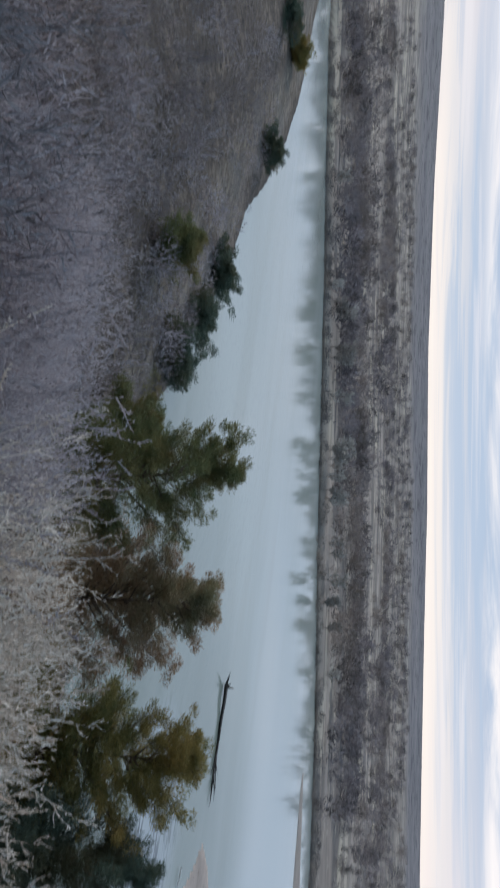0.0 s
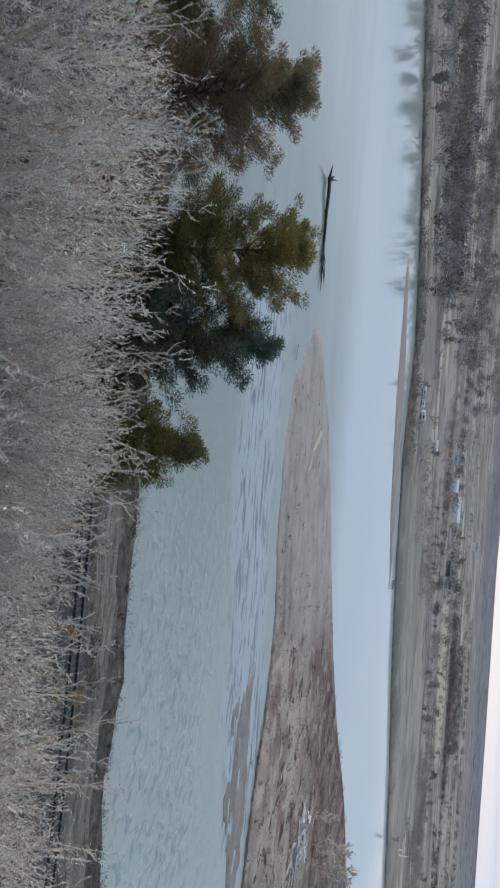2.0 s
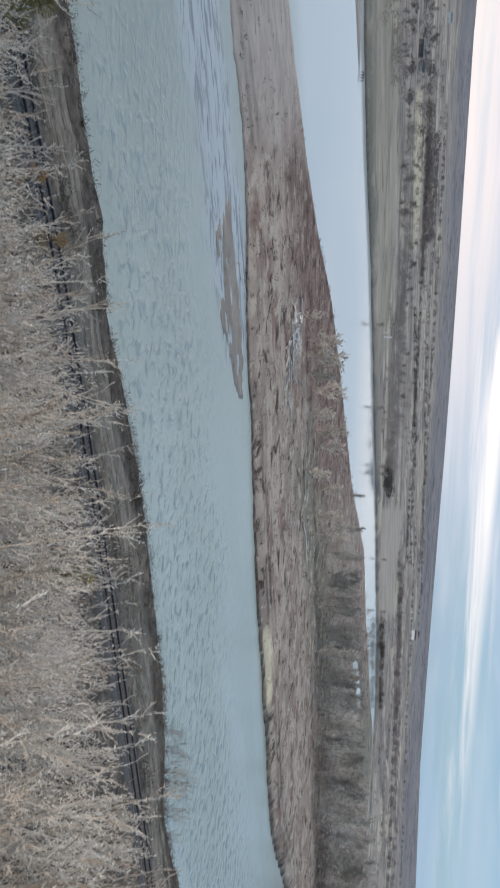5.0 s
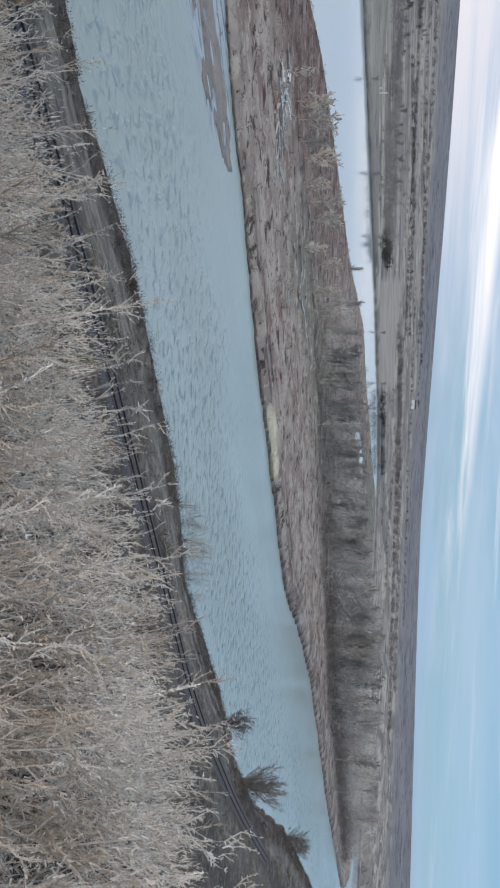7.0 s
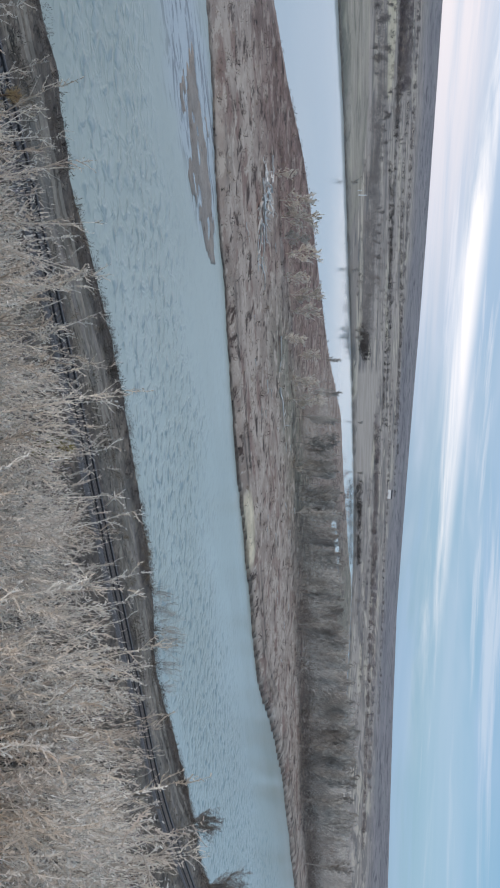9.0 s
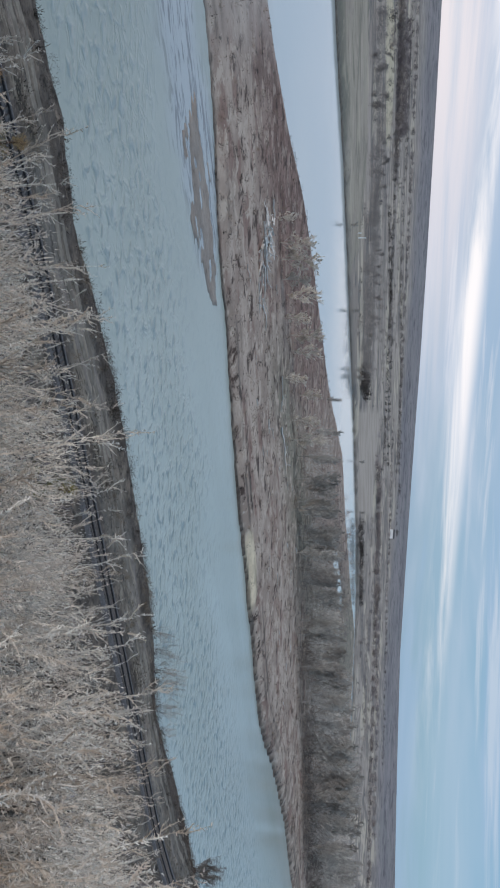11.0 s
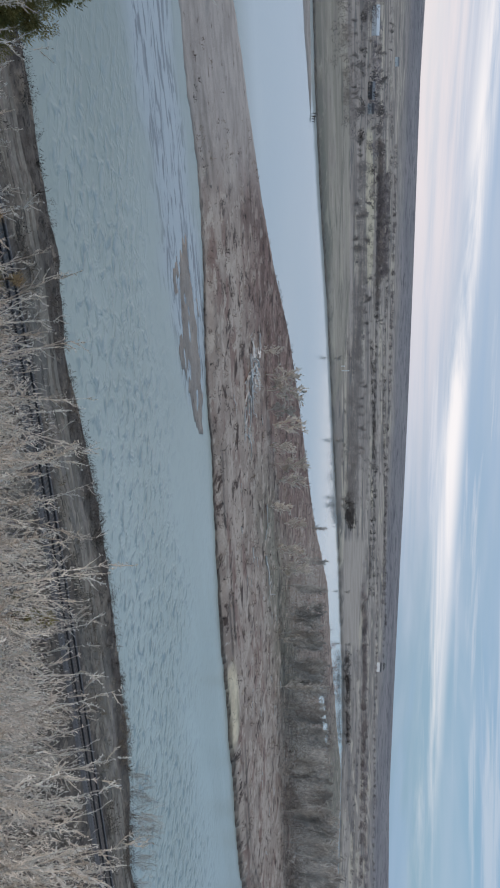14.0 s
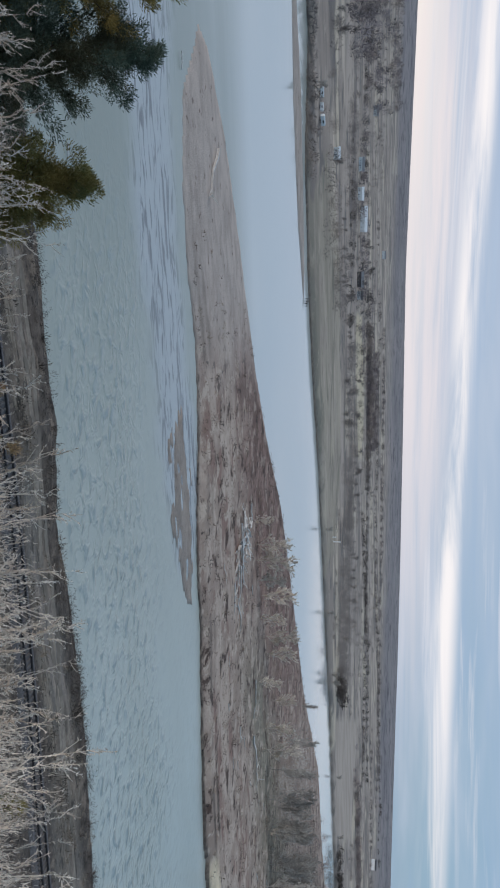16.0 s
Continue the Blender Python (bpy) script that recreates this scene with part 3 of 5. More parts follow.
    flow = np.stack([x * 0.88 + y * 0.47, y * 0.88 - x * 0.47 + wob * 0.5, 0 * x], -1)
    return z, zone, flow, pale, cover


def height(x, y):
    return float(land(np.array([x]), np.array([y]))[0][0])


def set_mesh(name, verts, faces, mats, smooth=True):
    me = bpy.data.meshes.new(name)
    me.from_pydata(verts, [], faces)
    for m in mats:
        me.materials.append(m)
    if smooth:
        me.polygons.foreach_set("use_smooth", np.ones(len(me.polygons), bool))
    me.update()
    return me


def polar(az_list, radii):
    a, r = np.meshgrid(np.radians(az_list), radii)
    x, y = r * np.sin(a), r * np.cos(a)
    na, nr = len(az_list), len(radii)
    i = np.arange(nr - 1)[:, None] * na + np.arange(na)[None, :]
    j = np.arange(nr - 1)[:, None] * na + (np.arange(na)[None, :] + 1) % na
    faces = np.stack([i, j, j + na, i + na], -1).reshape(-1, 4)
    return x.ravel(), y.ravel(), faces


def colour_layer(me, name, data, kind="FLOAT_COLOR"):
    layer = me.attributes.new(name, kind, "POINT")
    if kind == "FLOAT_COLOR":
        layer.data.foreach_set("color", data.astype(np.float32).ravel())
    else:
        layer.data.foreach_set("vector", data.astype(np.float32).ravel())


AZ = np.concatenate([np.arange(-100, 62, 0.42), np.arange(62, 260, 3.0)])
RAD = np.concatenate([np.concatenate([[0.001], np.geomspace(0.5, 60, 46)]), np.geomspace(60, 420, 330)[1:], np.geomspace(420, 700, 50)[1:], np.geomspace(700, 4700, 80)[1:]])
gx, gy, gf = polar(AZ, RAD)
gz, gzone, gflow, gpale, gcover = land(gx, gy)
ground_mesh = set_mesh("ground", np.stack([gx, gy, gz], 1).tolist(), gf.tolist(), [M_ground])
colour_layer(ground_mesh, "zone", gzone)
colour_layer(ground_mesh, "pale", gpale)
colour_layer(ground_mesh, "cover", gcover)
colour_layer(ground_mesh, "flow", gflow, "FLOAT_VECTOR")
ground = tagged(new("ground", ground_mesh), "dry winter grassland, sandy river flats and low hills", "ground", kind="structure")

wx, wy, wf = polar(np.concatenate([np.arange(-100, 62, 1.0), np.arange(62, 260, 6.0)]), np.concatenate([np.geomspace(30, 900, 120), np.geomspace(900, 2600, 10)[1:]]))
wflow = land(wx, wy)[2]
d1, _, _ = seg_dist(wx, wy, [(-92, 112), (-72, 117), (-55, 126), (-38, 138), (-24, 148), (-6, 164)])
d_near, s_near, _ = seg_dist(wx, wy, NEAR)
d_mid = -d_near * s_near
rif = np.zeros((len(wx), 4))
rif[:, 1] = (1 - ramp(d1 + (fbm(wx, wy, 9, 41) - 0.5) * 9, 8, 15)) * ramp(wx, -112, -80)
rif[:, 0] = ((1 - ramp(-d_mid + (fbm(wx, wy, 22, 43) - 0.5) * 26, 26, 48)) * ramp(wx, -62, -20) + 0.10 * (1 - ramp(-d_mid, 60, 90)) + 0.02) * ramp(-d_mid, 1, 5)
# near upstream water, painted darker where less sky is mirrored
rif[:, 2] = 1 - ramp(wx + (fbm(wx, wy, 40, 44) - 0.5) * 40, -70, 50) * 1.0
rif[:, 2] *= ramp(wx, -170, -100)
d_far = seg_dist(wx, wy, FAR)[0]
calm = np.maximum(ramp(d_near - d_far, -60, 10), ramp(-wx, 80, 150))
rif[:, 3] = calm
water_mesh = set_mesh("river_water", np.stack([wx, wy, 0 * wx], 1).tolist(), wf.tolist(), [M_water])
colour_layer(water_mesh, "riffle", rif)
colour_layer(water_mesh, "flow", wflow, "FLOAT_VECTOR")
# how much painted sky sheen the far channel gets
back = water_mesh.attributes.new("sky_sheen", "FLOAT", "POINT")
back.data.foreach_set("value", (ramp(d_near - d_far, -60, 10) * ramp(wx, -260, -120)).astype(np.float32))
water = tagged(new("water", water_mesh), "pale silty river water with ripples and riffles", "water", kind="structure")

# ---- plants ----
class Strands:
    """Collects tapered three-sided stems into one mesh."""

    def __init__(self):
        self.v, self.f = [], []

    def stem(self, pts, radii):
        base, n = len(self.v), len(pts)
        d = pts[-1] - pts[0]
        side = d.cross(Vector((0.31, 0.57, 0.76))).normalized() if d.length > 1e-6 else Vector((1, 0, 0))
        other = d.cross(side).normalized()
        dirs = [side, side * -0.5 + other * 0.87, side * -0.5 - other * 0.87]
        for p, r in zip(pts[:-1], radii):
            for q in dirs:
                self.v.append(tuple(p + q * r))
        self.v.append(tuple(pts[-1]))
        for i in range(n - 2):
            a = base + 3 * i
            for k in range(3):
                m = (k + 1) % 3
                self.f.append((a + k, a + m, a + 3 + m, a + 3 + k))
        a, tip = base + 3 * (n - 2), base + 3 * (n - 1)
        for k in range(3):
            self.f.append((a + k, a + (k + 1) % 3, tip))

    def blade(self, p, q, w):
        d = (q - p)
        s = d.cross(Vector((random.uniform(-1, 1), random.uniform(-1, 1), random.uniform(-1, 1)))).normalized() * w
        b = len(self.v)
        self.v += [tuple(p - s), tuple(p + s), tuple(q)]
        self.f.append((b, b + 1, b + 2))

    def stub(self, p, q, w):
        """A short blunt spur."""
        s = (q - p).cross(Vector((random.uniform(-1, 1), random.uniform(-1, 1), random.uniform(-1, 1)))).normalized() * w
        b = len(self.v)
        self.v += [tuple(p - s), tuple(p + s), tuple(q + s * 0.55), tuple(q - s * 0.55)]
        self.f.append((b, b + 1, b + 2, b + 3))

    def mesh(self, name, mat):
        return set_mesh(name, self.v, self.f, [mat], smooth=False)


def part(name, mesh, parent, label=""):
    ob = new(name, mesh)
    ob.parent = parent
    if label:
        tagged(ob, label)
    return ob


def rnd_dir(el_lo, el_hi):
    a, e = random.uniform(0, 2 * math.pi), radians(random.uniform(el_lo, el_hi))
    return Vector((math.cos(a) * math.cos(e), math.sin(a) * math.cos(e), math.sin(e)))


def bend(p, d, length, n, lift, wander):
    """A curved run of points."""
    pts, q, d = [p.copy()], p.copy(), d.normalized()
    for _ in range(n):
        d = (d + Vector((random.uniform(-wander, wander), random.uniform(-wander, wander), lift + random.uniform(-wander, wander)))).normalized()
        q = q + d * (length / n)
        pts.append(q.copy())
    return pts


def off_axis(d, lo, hi):
    """A direction that leaves d by lo to hi degrees."""
    s = d.cross(rnd_dir(-80, 80)).normalized()
    a = radians(random.uniform(lo, hi))
    return (d * math.cos(a) + s * math.sin(a)).normalized()


def make_bush(name, label, seed, stems, sides, twigs, height, spread, r_stem, r_side, r_twig, mat_stem, mat_twig, category="bush", lift=0.16, spur=0.013, low=0.15, twig=0.11):
    """A many-stemmed leafless bush of the given height; its foot is at the origin."""
    random.seed(seed)
    a, b = Strands(), Strands()
    for s in range(stems):
        d = rnd_dir(48, 88)
        d.x *= spread
        d.y *= spread
        root_w = 0.3 if height > 4 else 0.02
        foot = Vector((random.gauss(0, root_w), random.gauss(0, root_w), -0.15))
        ln = height * random.uniform(0.6, 1.0)
        pts = bend(foot, d, ln, 6, lift, 0.27)
        a.stem(pts[:5], [r_stem * (1 - 0.15 * i) for i in range(5)])
        b.stem(pts[3:], [r_stem * 0.62, r_side * 1.25, r_side])
        for k in range(sides):
            t = min(low + (1.03 - low) * random.random() ** 0.8, 1.0) * 5.999
            i = int(t)
            p = pts[i].lerp(pts[i + 1], t - i)
            dd = off_axis((pts[i + 1] - pts[i]).normalized(), 15, 60)
            l2 = height * twig * random.uniform(0.45, 1.35) * (1.2 - 0.08 * t)
            q = bend(p, dd, l2, 3, 0.32, 0.48)
            b.stem([q[0], q[1], q[3]], [r_side, r_side])
            for _ in range(twigs):
                u = random.uniform(0.15, 1.0) * 2.999
                j = int(u)
                p2 = q[j].lerp(q[j + 1], u - j)
                d3 = off_axis((q[j + 1] - q[j]).normalized(), 18, 55)
                b.stub(p2, p2 + (d3 + Vector((0, 0, 0.25))) * height * spur * random.uniform(0.5, 1.5), r_twig)
    tops = sorted((v[2] for v in b.v), reverse=True)
    root = new(name)
    root["grown"] = tops[4]
    part("stem_base", a.mesh("stem_base", mat_stem), root)
    part("crown", b.mesh("crown", mat_twig), root)
    return tagged(root, label, category)


def make_tree(name, label, seed, height, crown_base, crown_w, limbs, subs, twigs, r_trunk, r_twig, mat_bark, mat_tw, category="tree", rise=(18, 50)):
    """A leafless tree: trunk with limbs, crown of branches and twigs."""
    random.seed(seed)
    a, b = Strands(), Strands()
    trunk = bend(Vector((0, 0, -0.3)), Vector((0, 0, 1)), height * 0.93, 8, 0.05, 0.05)
    a.stem(trunk, [r_trunk * (1 - 0.1 * i) for i in range(9)])
    for k in range(limbs):
        t = (crown_base + (0.98 - crown_base) * (k + random.random()) / limbs) * 7.999
        i = int(t)
        p = trunk[i].lerp(trunk[i + 1], t - i)
        u = (t / 8 - crown_base) / (1 - crown_base)
        d = rnd_dir(*rise)
        ln = crown_w * (0.35 + 0.9 * math.sin(math.pi * min(1, 0.25 + 0.72 * u))) * random.uniform(0.55, 1.0)
        q = bend(p, d, ln, 4, 0.22, 0.18)
        a.stem(q, [r_trunk * 0.38, r_trunk * 0.3, r_trunk * 0.2, r_trunk * 0.12])
        for _ in range(subs):
            w = random.uniform(0.2, 1.0) * 3.999
            j = int(w)
            p2 = q[j].lerp(q[j + 1], w - j)
            d2 = off_axis((q[j + 1] - q[j]).normalized(), 20, 60)
            q2 = bend(p2, d2, ln * random.uniform(0.22, 0.5), 3, 0.15, 0.22)
            b.stem([q2[0], q2[2], q2[3]], [r_twig * 1.4, r_twig])
            for _ in range(twigs):
                w2 = random.uniform(0.1, 1.0) * 2.999
                j2 = int(w2)
                p3 = q2[j2].lerp(q2[j2 + 1], w2 - j2)
                d3 = off_axis((q2[j2 + 1] - q2[j2]).normalized(), 20, 60)
                b.blade(p3, p3 + d3 * ln * random.uniform(0.10, 0.26), r_twig * 1.9)
    root = new(name)
    part("trunk", a.mesh("trunk", mat_bark), root)
    part("crown", b.mesh("crown", mat_tw), root)
    return tagged(root, label, category)


def set_tris(name, verts, mats):
    """A mesh of loose triangles from an array of corners."""
    me = bpy.data.meshes.new(name)
    nv = len(verts)
    me.vertices.add(nv)
    me.vertices.foreach_set("co", verts.astype(np.float32).ravel())
    me.loops.add(nv)
    me.loops.foreach_set("vertex_index", np.arange(nv, dtype=np.int32))
    me.polygons.add(nv // 3)
    me.polygons.foreach_set("loop_start", np.arange(0, nv, 3, dtype=np.int32))
    for m in mats:
        me.materials.append(m)
    me.update(calc_edges=True)
    return me


def needles(centres, rads, outs, per, length, width, flat, seed):
    """Corners of needle sprays that fill soft flattened clumps."""
    g = np.random.default_rng(seed)
    c, r, o = (np.repeat(np.asarray(q, float), per, 0) for q in (centres, rads, outs))
    m = len(c)
    d = g.normal(size=(m, 3))
    d /= np.linalg.norm(d, axis=1)[:, None]
    p = c + d * np.array([1, 1, flat]) * (r * g.random(m) ** 0.42)[:, None]
    e = d * 0.7 + o * 0.7 + np.array([0, 0, 0.35]) + g.normal(size=(m, 3)) * 0.45
    e /= np.linalg.norm(e, axis=1)[:, None]
    w = np.cross(e, g.normal(size=(m, 3)))
    w /= np.linalg.norm(w, axis=1)[:, None]
    ln = (length * g.uniform(0.6, 1.3, m))[:, None]
    return np.stack([p - w * width, p + w * width, p + e * ln], 1).reshape(-1, 3)


def make_pine(label, seed, height, radius, mat, x, y, bare=0.2, boughs=90, per=170, blade=0.27, width=0.03, top=3.0):
    """A ragged conifer: boughs that carry flattened clumps of needles."""
    random.seed(seed)
    a, limb = Strands(), Strands()
    trunk = bend(Vector((0, 0, -0.5)), Vector((0, 0, 1)), height + 0.3, 10, 0.1, 0.035)
    a.stem(trunk, [0.32 * (1 - 0.09 * i) for i in range(11)])
    centres, rads, outs = [], [], []
    for k in range(boughs):
        u = bare + (0.99 - bare) * ((k + random.random()) / boughs) ** 1.15
        t = u * 9.999
        i = int(t)
        p = trunk[i].lerp(trunk[i + 1], t - i)
        v = (u - bare) / (1 - bare)
        d = rnd_dir(0 + 30 * v, 20 + 42 * v)
        side = math.atan2(d.y, d.x)
        lobes = 0.82 + 0.22 * math.sin(3 * side + seed) + 0.16 * math.sin(u * 21 + seed * 1.7)
        ln = radius * (1.0 * (1 - v ** top) + 0.14) * lobes * random.uniform(0.62, 1.1)
        q = bend(p, d, ln, 5, 0.07, 0.12)
        limb.stem(q, [0.085, 0.07, 0.055, 0.04, 0.022])
        m = max(3, int(ln / 0.55))
        across = d.cross(Vector((0, 0, 1))).normalized()
        for j in range(m):
            f = (0.30 + 0.70 * (j + random.random()) / m) * 4.999
            c = q[int(f)].lerp(q[int(f) + 1], f % 1) + across * random.gauss(0, 0.13 * ln * (0.4 + f / 5)) + Vector((0, 0, random.gauss(0.1, 0.12)))
            centres.append(tuple(c))
            rads.append(random.uniform(0.65, 1.15) * (1.12 - 0.40 * v) * min(1.0, radius / 6 + 0.3))
            outs.append(tuple(d))
    corners = needles(centres, rads, outs, per, blade, width, 0.6, seed)
    root = new("pine_tree")
    part("trunk", a.mesh("trunk", M_pinebark), root)
    part("bough_frame", limb.mesh("bough_frame", M_pinebark), root)
    part("crown", set_tris("crown", corners, [mat]), root)
    root.matrix_basis = pose(x, y, height_at(x, y), 0, 0, seed * 37)
    return tagged(root, label, "tree")


def height_at(x, y):
    return height(x, y)


def slivers(name, spots, per, size, mats, seed, thin=0.16, up=0.7):
    """Many thin twig slivers in egg-shaped crowns; spots: x, y, z, width, height of each crown."""
    rng = np.random.default_rng(seed)
    s = np.asarray(spots, float)
    m = len(s) * per
    s = np.repeat(s, per, 0)
    d = rng.normal(size=(m, 3))
    d /= np.linalg.norm(d, axis=1)[:, None]
    rad = rng.random(m) ** 0.45
    c = np.stack([s[:, 0] + d[:, 0] * rad * s[:, 3] / 2, s[:, 1] + d[:, 1] * rad * s[:, 3] / 2, s[:, 2] + s[:, 4] * (0.52 + 0.48 * d[:, 2] * rad)], 1)
    e = rng.normal(size=(m, 3)) * 0.6 + d * 0.5 + np.array([0, 0, up])
    e /= np.linalg.norm(e, axis=1)[:, None]
    w = np.cross(e, rng.normal(size=(m, 3)))
    w /= np.linalg.norm(w, axis=1)[:, None]
    ln = (size * s[:, 4] * rng.uniform(0.5, 1.3, m))[:, None]
    v = np.stack([c - w * ln * thin, c + w * ln * thin, c + e * ln], 1).reshape(-1, 3)
    me = set_tris(name, v, mats)
    tone = me.attributes.new("tone", "FLOAT", "POINT")
    tone.data.foreach_set("value", np.repeat(rng.random(m // per), per * 3).astype(np.float32))
    return me


# outline of the bluff's nearest bush tops: compass angle and angle below level
SIL_AZ = [-100, -87, -81.7, -76.5, -71, -66, -62, -57, -50, -44, -40, -36, -33, -29, -24, -20, -15, -9, -6, -1, 3.5, 7, 11, 13, 17, 20, 24, 28, 32, 36, 42, 47, 52, 60]
SIL_EL = [-17, -16.3, -16.5, -17.3, -18.4, -19.4, -20.3, -20.8, -20, -21, -22.5, -24, -24.4, -23.5, -25, -26.5, -26.5, -25.8, -25.3, -23, -22, -24.2, -24.6, -22.4, -18.6, -21, -18.6, -20, -16.6, -14.6, -13, -11, -9, -7]
LEFT_AZ = [-100, -90, -88, -82, -75, -72, -69, -64, -60]
LEFT_EL = [-6.5, -7.2, -7.8, -9.6, -12.6, -13.8, -15.6, -17.5, -20]



def make_plume(name, label, seed, stems, height, spread, mat_stem, mat_twig, sides=12, side_len=0.6, spur=0.05, r=0.0125, start=0.36, limb=0.014):
    """A bush of arching stems whose upper side branches are thick with frost."""
    random.seed(seed)
    a, b = Strands(), Strands()
    for s in range(stems):
        d = rnd_dir(50, 88)
        d.x *= spread
        d.y *= spread
        ln = height * random.uniform(0.62, 1.0)
        pts = bend(Vector((random.gauss(0, 0.25), random.gauss(0, 0.25), -0.15)), d, ln, 8, 0.07, 0.19)
        a.stem(pts[:6], [limb * (1 - 0.11 * i) for i in range(6)])
        b.stem(pts[4:], [limb * 0.5, r * 1.3, r, r * 0.8])
        runs = [pts[5:]]
        for k in range(sides):
            frac = (k + random.random()) / sides
            t = (start + (1 - start) * frac) * 7.999
            i = int(t)
            p = pts[i].lerp(pts[i + 1], t - i)
            dd = off_axis((pts[i + 1] - pts[i]).normalized(), 20, 58)
            q = bend(p, dd, side_len * random.uniform(0.5, 1.25) * (1.15 - 0.55 * frac), 4, 0.18, 0.38)
            b.stem([q[0], q[1], q[2], q[4]], [r, r * 0.85, r * 0.7])
            runs.append(q)
            fork = bend(q[1], off_axis((q[2] - q[1]).normalized(), 25, 60), side_len * random.uniform(0.25, 0.6), 3, 0.2, 0.25)
            b.stem(fork, [r * 0.8, r * 0.7, r * 0.55])
            runs.append(fork)
        for q in runs:
            n = len(q) - 1
            length = sum((q[i + 1] - q[i]).length for i in range(n))
            for i in range(int(length / 0.036)):
                u = (random.random()) * (n - 0.001)
                j = int(u)
                p2 = q[j].lerp(q[j + 1], u - j)
                b.stub(p2, p2 + off_axis((q[j + 1] - q[j]).normalized(), 25, 85) * spur * random.uniform(0.5, 1.35), r * 0.8)
    tops = sorted((v[2] for v in b.v), reverse=True)
    root = new(name)
    root["grown"] = tops[40]
    part("stem_base", a.mesh("stem_base", mat_stem), root)
    part("crown", b.mesh("crown", mat_twig), root)
    return tagged(root, label, "bush")


bush_kinds = [make_plume("frosted_bush", ("leafless bush with pale hoar-frosted twigs on the bluff", "leafless bush with tan hoar-frosted twigs on the bluff")[i % 2], 10 + i, 24, 4.6, (0.8, 1.1, 1.35, 0.95)[i], M_stem, (M_frost, M_frost_warm)[i % 2], 9) for i in range(4)]
tall_kinds = [make_plume("frosted_bush", ("tall leafless bush with pale frosted twigs on the bluff", "tall leafless bush with tan frosted twigs on the bluff")[i % 2], 20 + i, 24, 7.6, (0.75, 1.0, 0.9)[i], M_stem, (M_frost, M_frost_warm)[i % 2], 10, 0.72, start=0.5, limb=0.02) for i in range(3)]
# frosted bushes of the shaded west, the shade carried by a darker colour
shaded_kinds = [make_plume("mauve_frosted_bush", "frosted bush above the river bend, mauve grey with shade in its colour", 55 + i, 20, 5.5, (0.9, 1.2)[i], M_limb, M_frost_shade, 9, 0.6) for i in range(2)]
limb_kinds = []
for i in range(4):
    kind = make_tree("mauve_thicket_bush", "mauve grey leafless bush with crooked bare limbs", 50 + i, 5.0, 0.10, (2.6, 3.2, 2.2, 2.8)[i], 14, 6, 5, 0.07, 0.0075, M_limb, M_limb if i % 2 else M_mauvetwig, "bush", rise=(5, 70))
    kind["grown"] = max(v.co.z for ob in kind.children for v in ob.data.vertices)
    limb_kinds.append(kind)
thin_kinds = [make_bush("frosted_thicket_bush", "grey frosted thicket bush on the lower bluff", 30 + i, 10, 9, 5, 4.6, (1.0, 1.4, 0.8)[i], 0.025, 0.019, 0.017, M_stem, M_frost_shade) for i in range(3)]
used = set()


def place(kind, x, y, z, scale, rz, group, sz=1.0, tilt=0.0):
    """The first call puts the built thing itself, later ones copies."""
    m = pose(x, y, z, tilt, 0, rz) @ Matrix.Diagonal((scale, scale, scale * sz, 1))
    if kind.name in used:
        ob = copy_thing(kind, Matrix())
    else:
        used.add(kind.name)
        ob = kind
    ob.matrix_basis = m
    return tagged(ob, group=group)


rng = random.Random(5)
for ring, (dist, gap) in enumerate(((8.6, 2.4), (10.8, 2.3), (13.2, 2.05), (16.0, 2.3), (19.6, 2.7), (24.0, 3.3), (31.0, 3.4), (40.0, 4.0))):
    a = -126.0 if ring < 2 else -101.0 if ring < 6 else 26.0
    while a < (82 if ring < 2 else 62):
        az = a + rng.uniform(-0.3, 0.3) * math.degrees(gap / dist)
        d = dist + rng.uniform(-0.8, 0.8)
        a += math.degrees(gap / dist)
        x, y = d * math.sin(radians(az)), d * math.cos(radians(az))
        z = height(x, y)
        lim = float(np.interp(az, SIL_AZ, SIL_EL)) + rng.uniform(-1.5, 1.1) - (7, 3, 0.2, 0.2, 0.2, 0.2, 0.5, 0.5)[ring]
        tall = min(40 + d * math.tan(radians(lim)) - z, 8.6 + 2.0 * float(ramp(az, 24, 36)) + rng.uniform(-0.8, 0.4))
        if tall > 1.0:
            kind = rng.choice(shaded_kinds if -84 + rng.uniform(-3, 3) < az < -60 + rng.uniform(-5, 5) else limb_kinds if az < -67 else tall_kinds if tall > 5.4 else bush_kinds)
            place(kind, x, y, z, tall / kind["grown"], rng.uniform(0, 360), "frosted bushes on the bluff")

for k in range(180):
    if k < 60:
        az = rng.uniform(-72, 57)
        d = rng.uniform(24, 78 if az < 20 else 120)
        lim = float(np.interp(az, SIL_AZ, SIL_EL)) - rng.uniform(0.4, 2.5)
        near_dn = 24
    else:
        az = rng.uniform(-99, -62)
        d = 25 * (330 / 25) ** rng.random()
        lim = float(np.interp(az, LEFT_AZ, LEFT_EL)) - rng.uniform(0.0, 1.0)
        near_dn = 3
    x, y = d * math.sin(radians(az)), d * math.cos(radians(az))
    dd, ss, _ = seg_dist(np.array([x]), np.array([y]), NEAR)
    if -dd[0] * ss[0] < near_dn:
        continue
    if seg_dist(np.array([x]), np.array([y]), RAIL)[0][0] < 5 and az > -60:
        continue
    z = height(x, y)
    tall = min(40 + d * math.tan(radians(lim)) - z, rng.uniform(3.6, 7.5))
    if tall > 1.2:
        kind = rng.choice(thin_kinds)
        place(kind, x, y, z, tall / kind["grown"], rng.uniform(0, 360), "frosted thicket on the bluff")

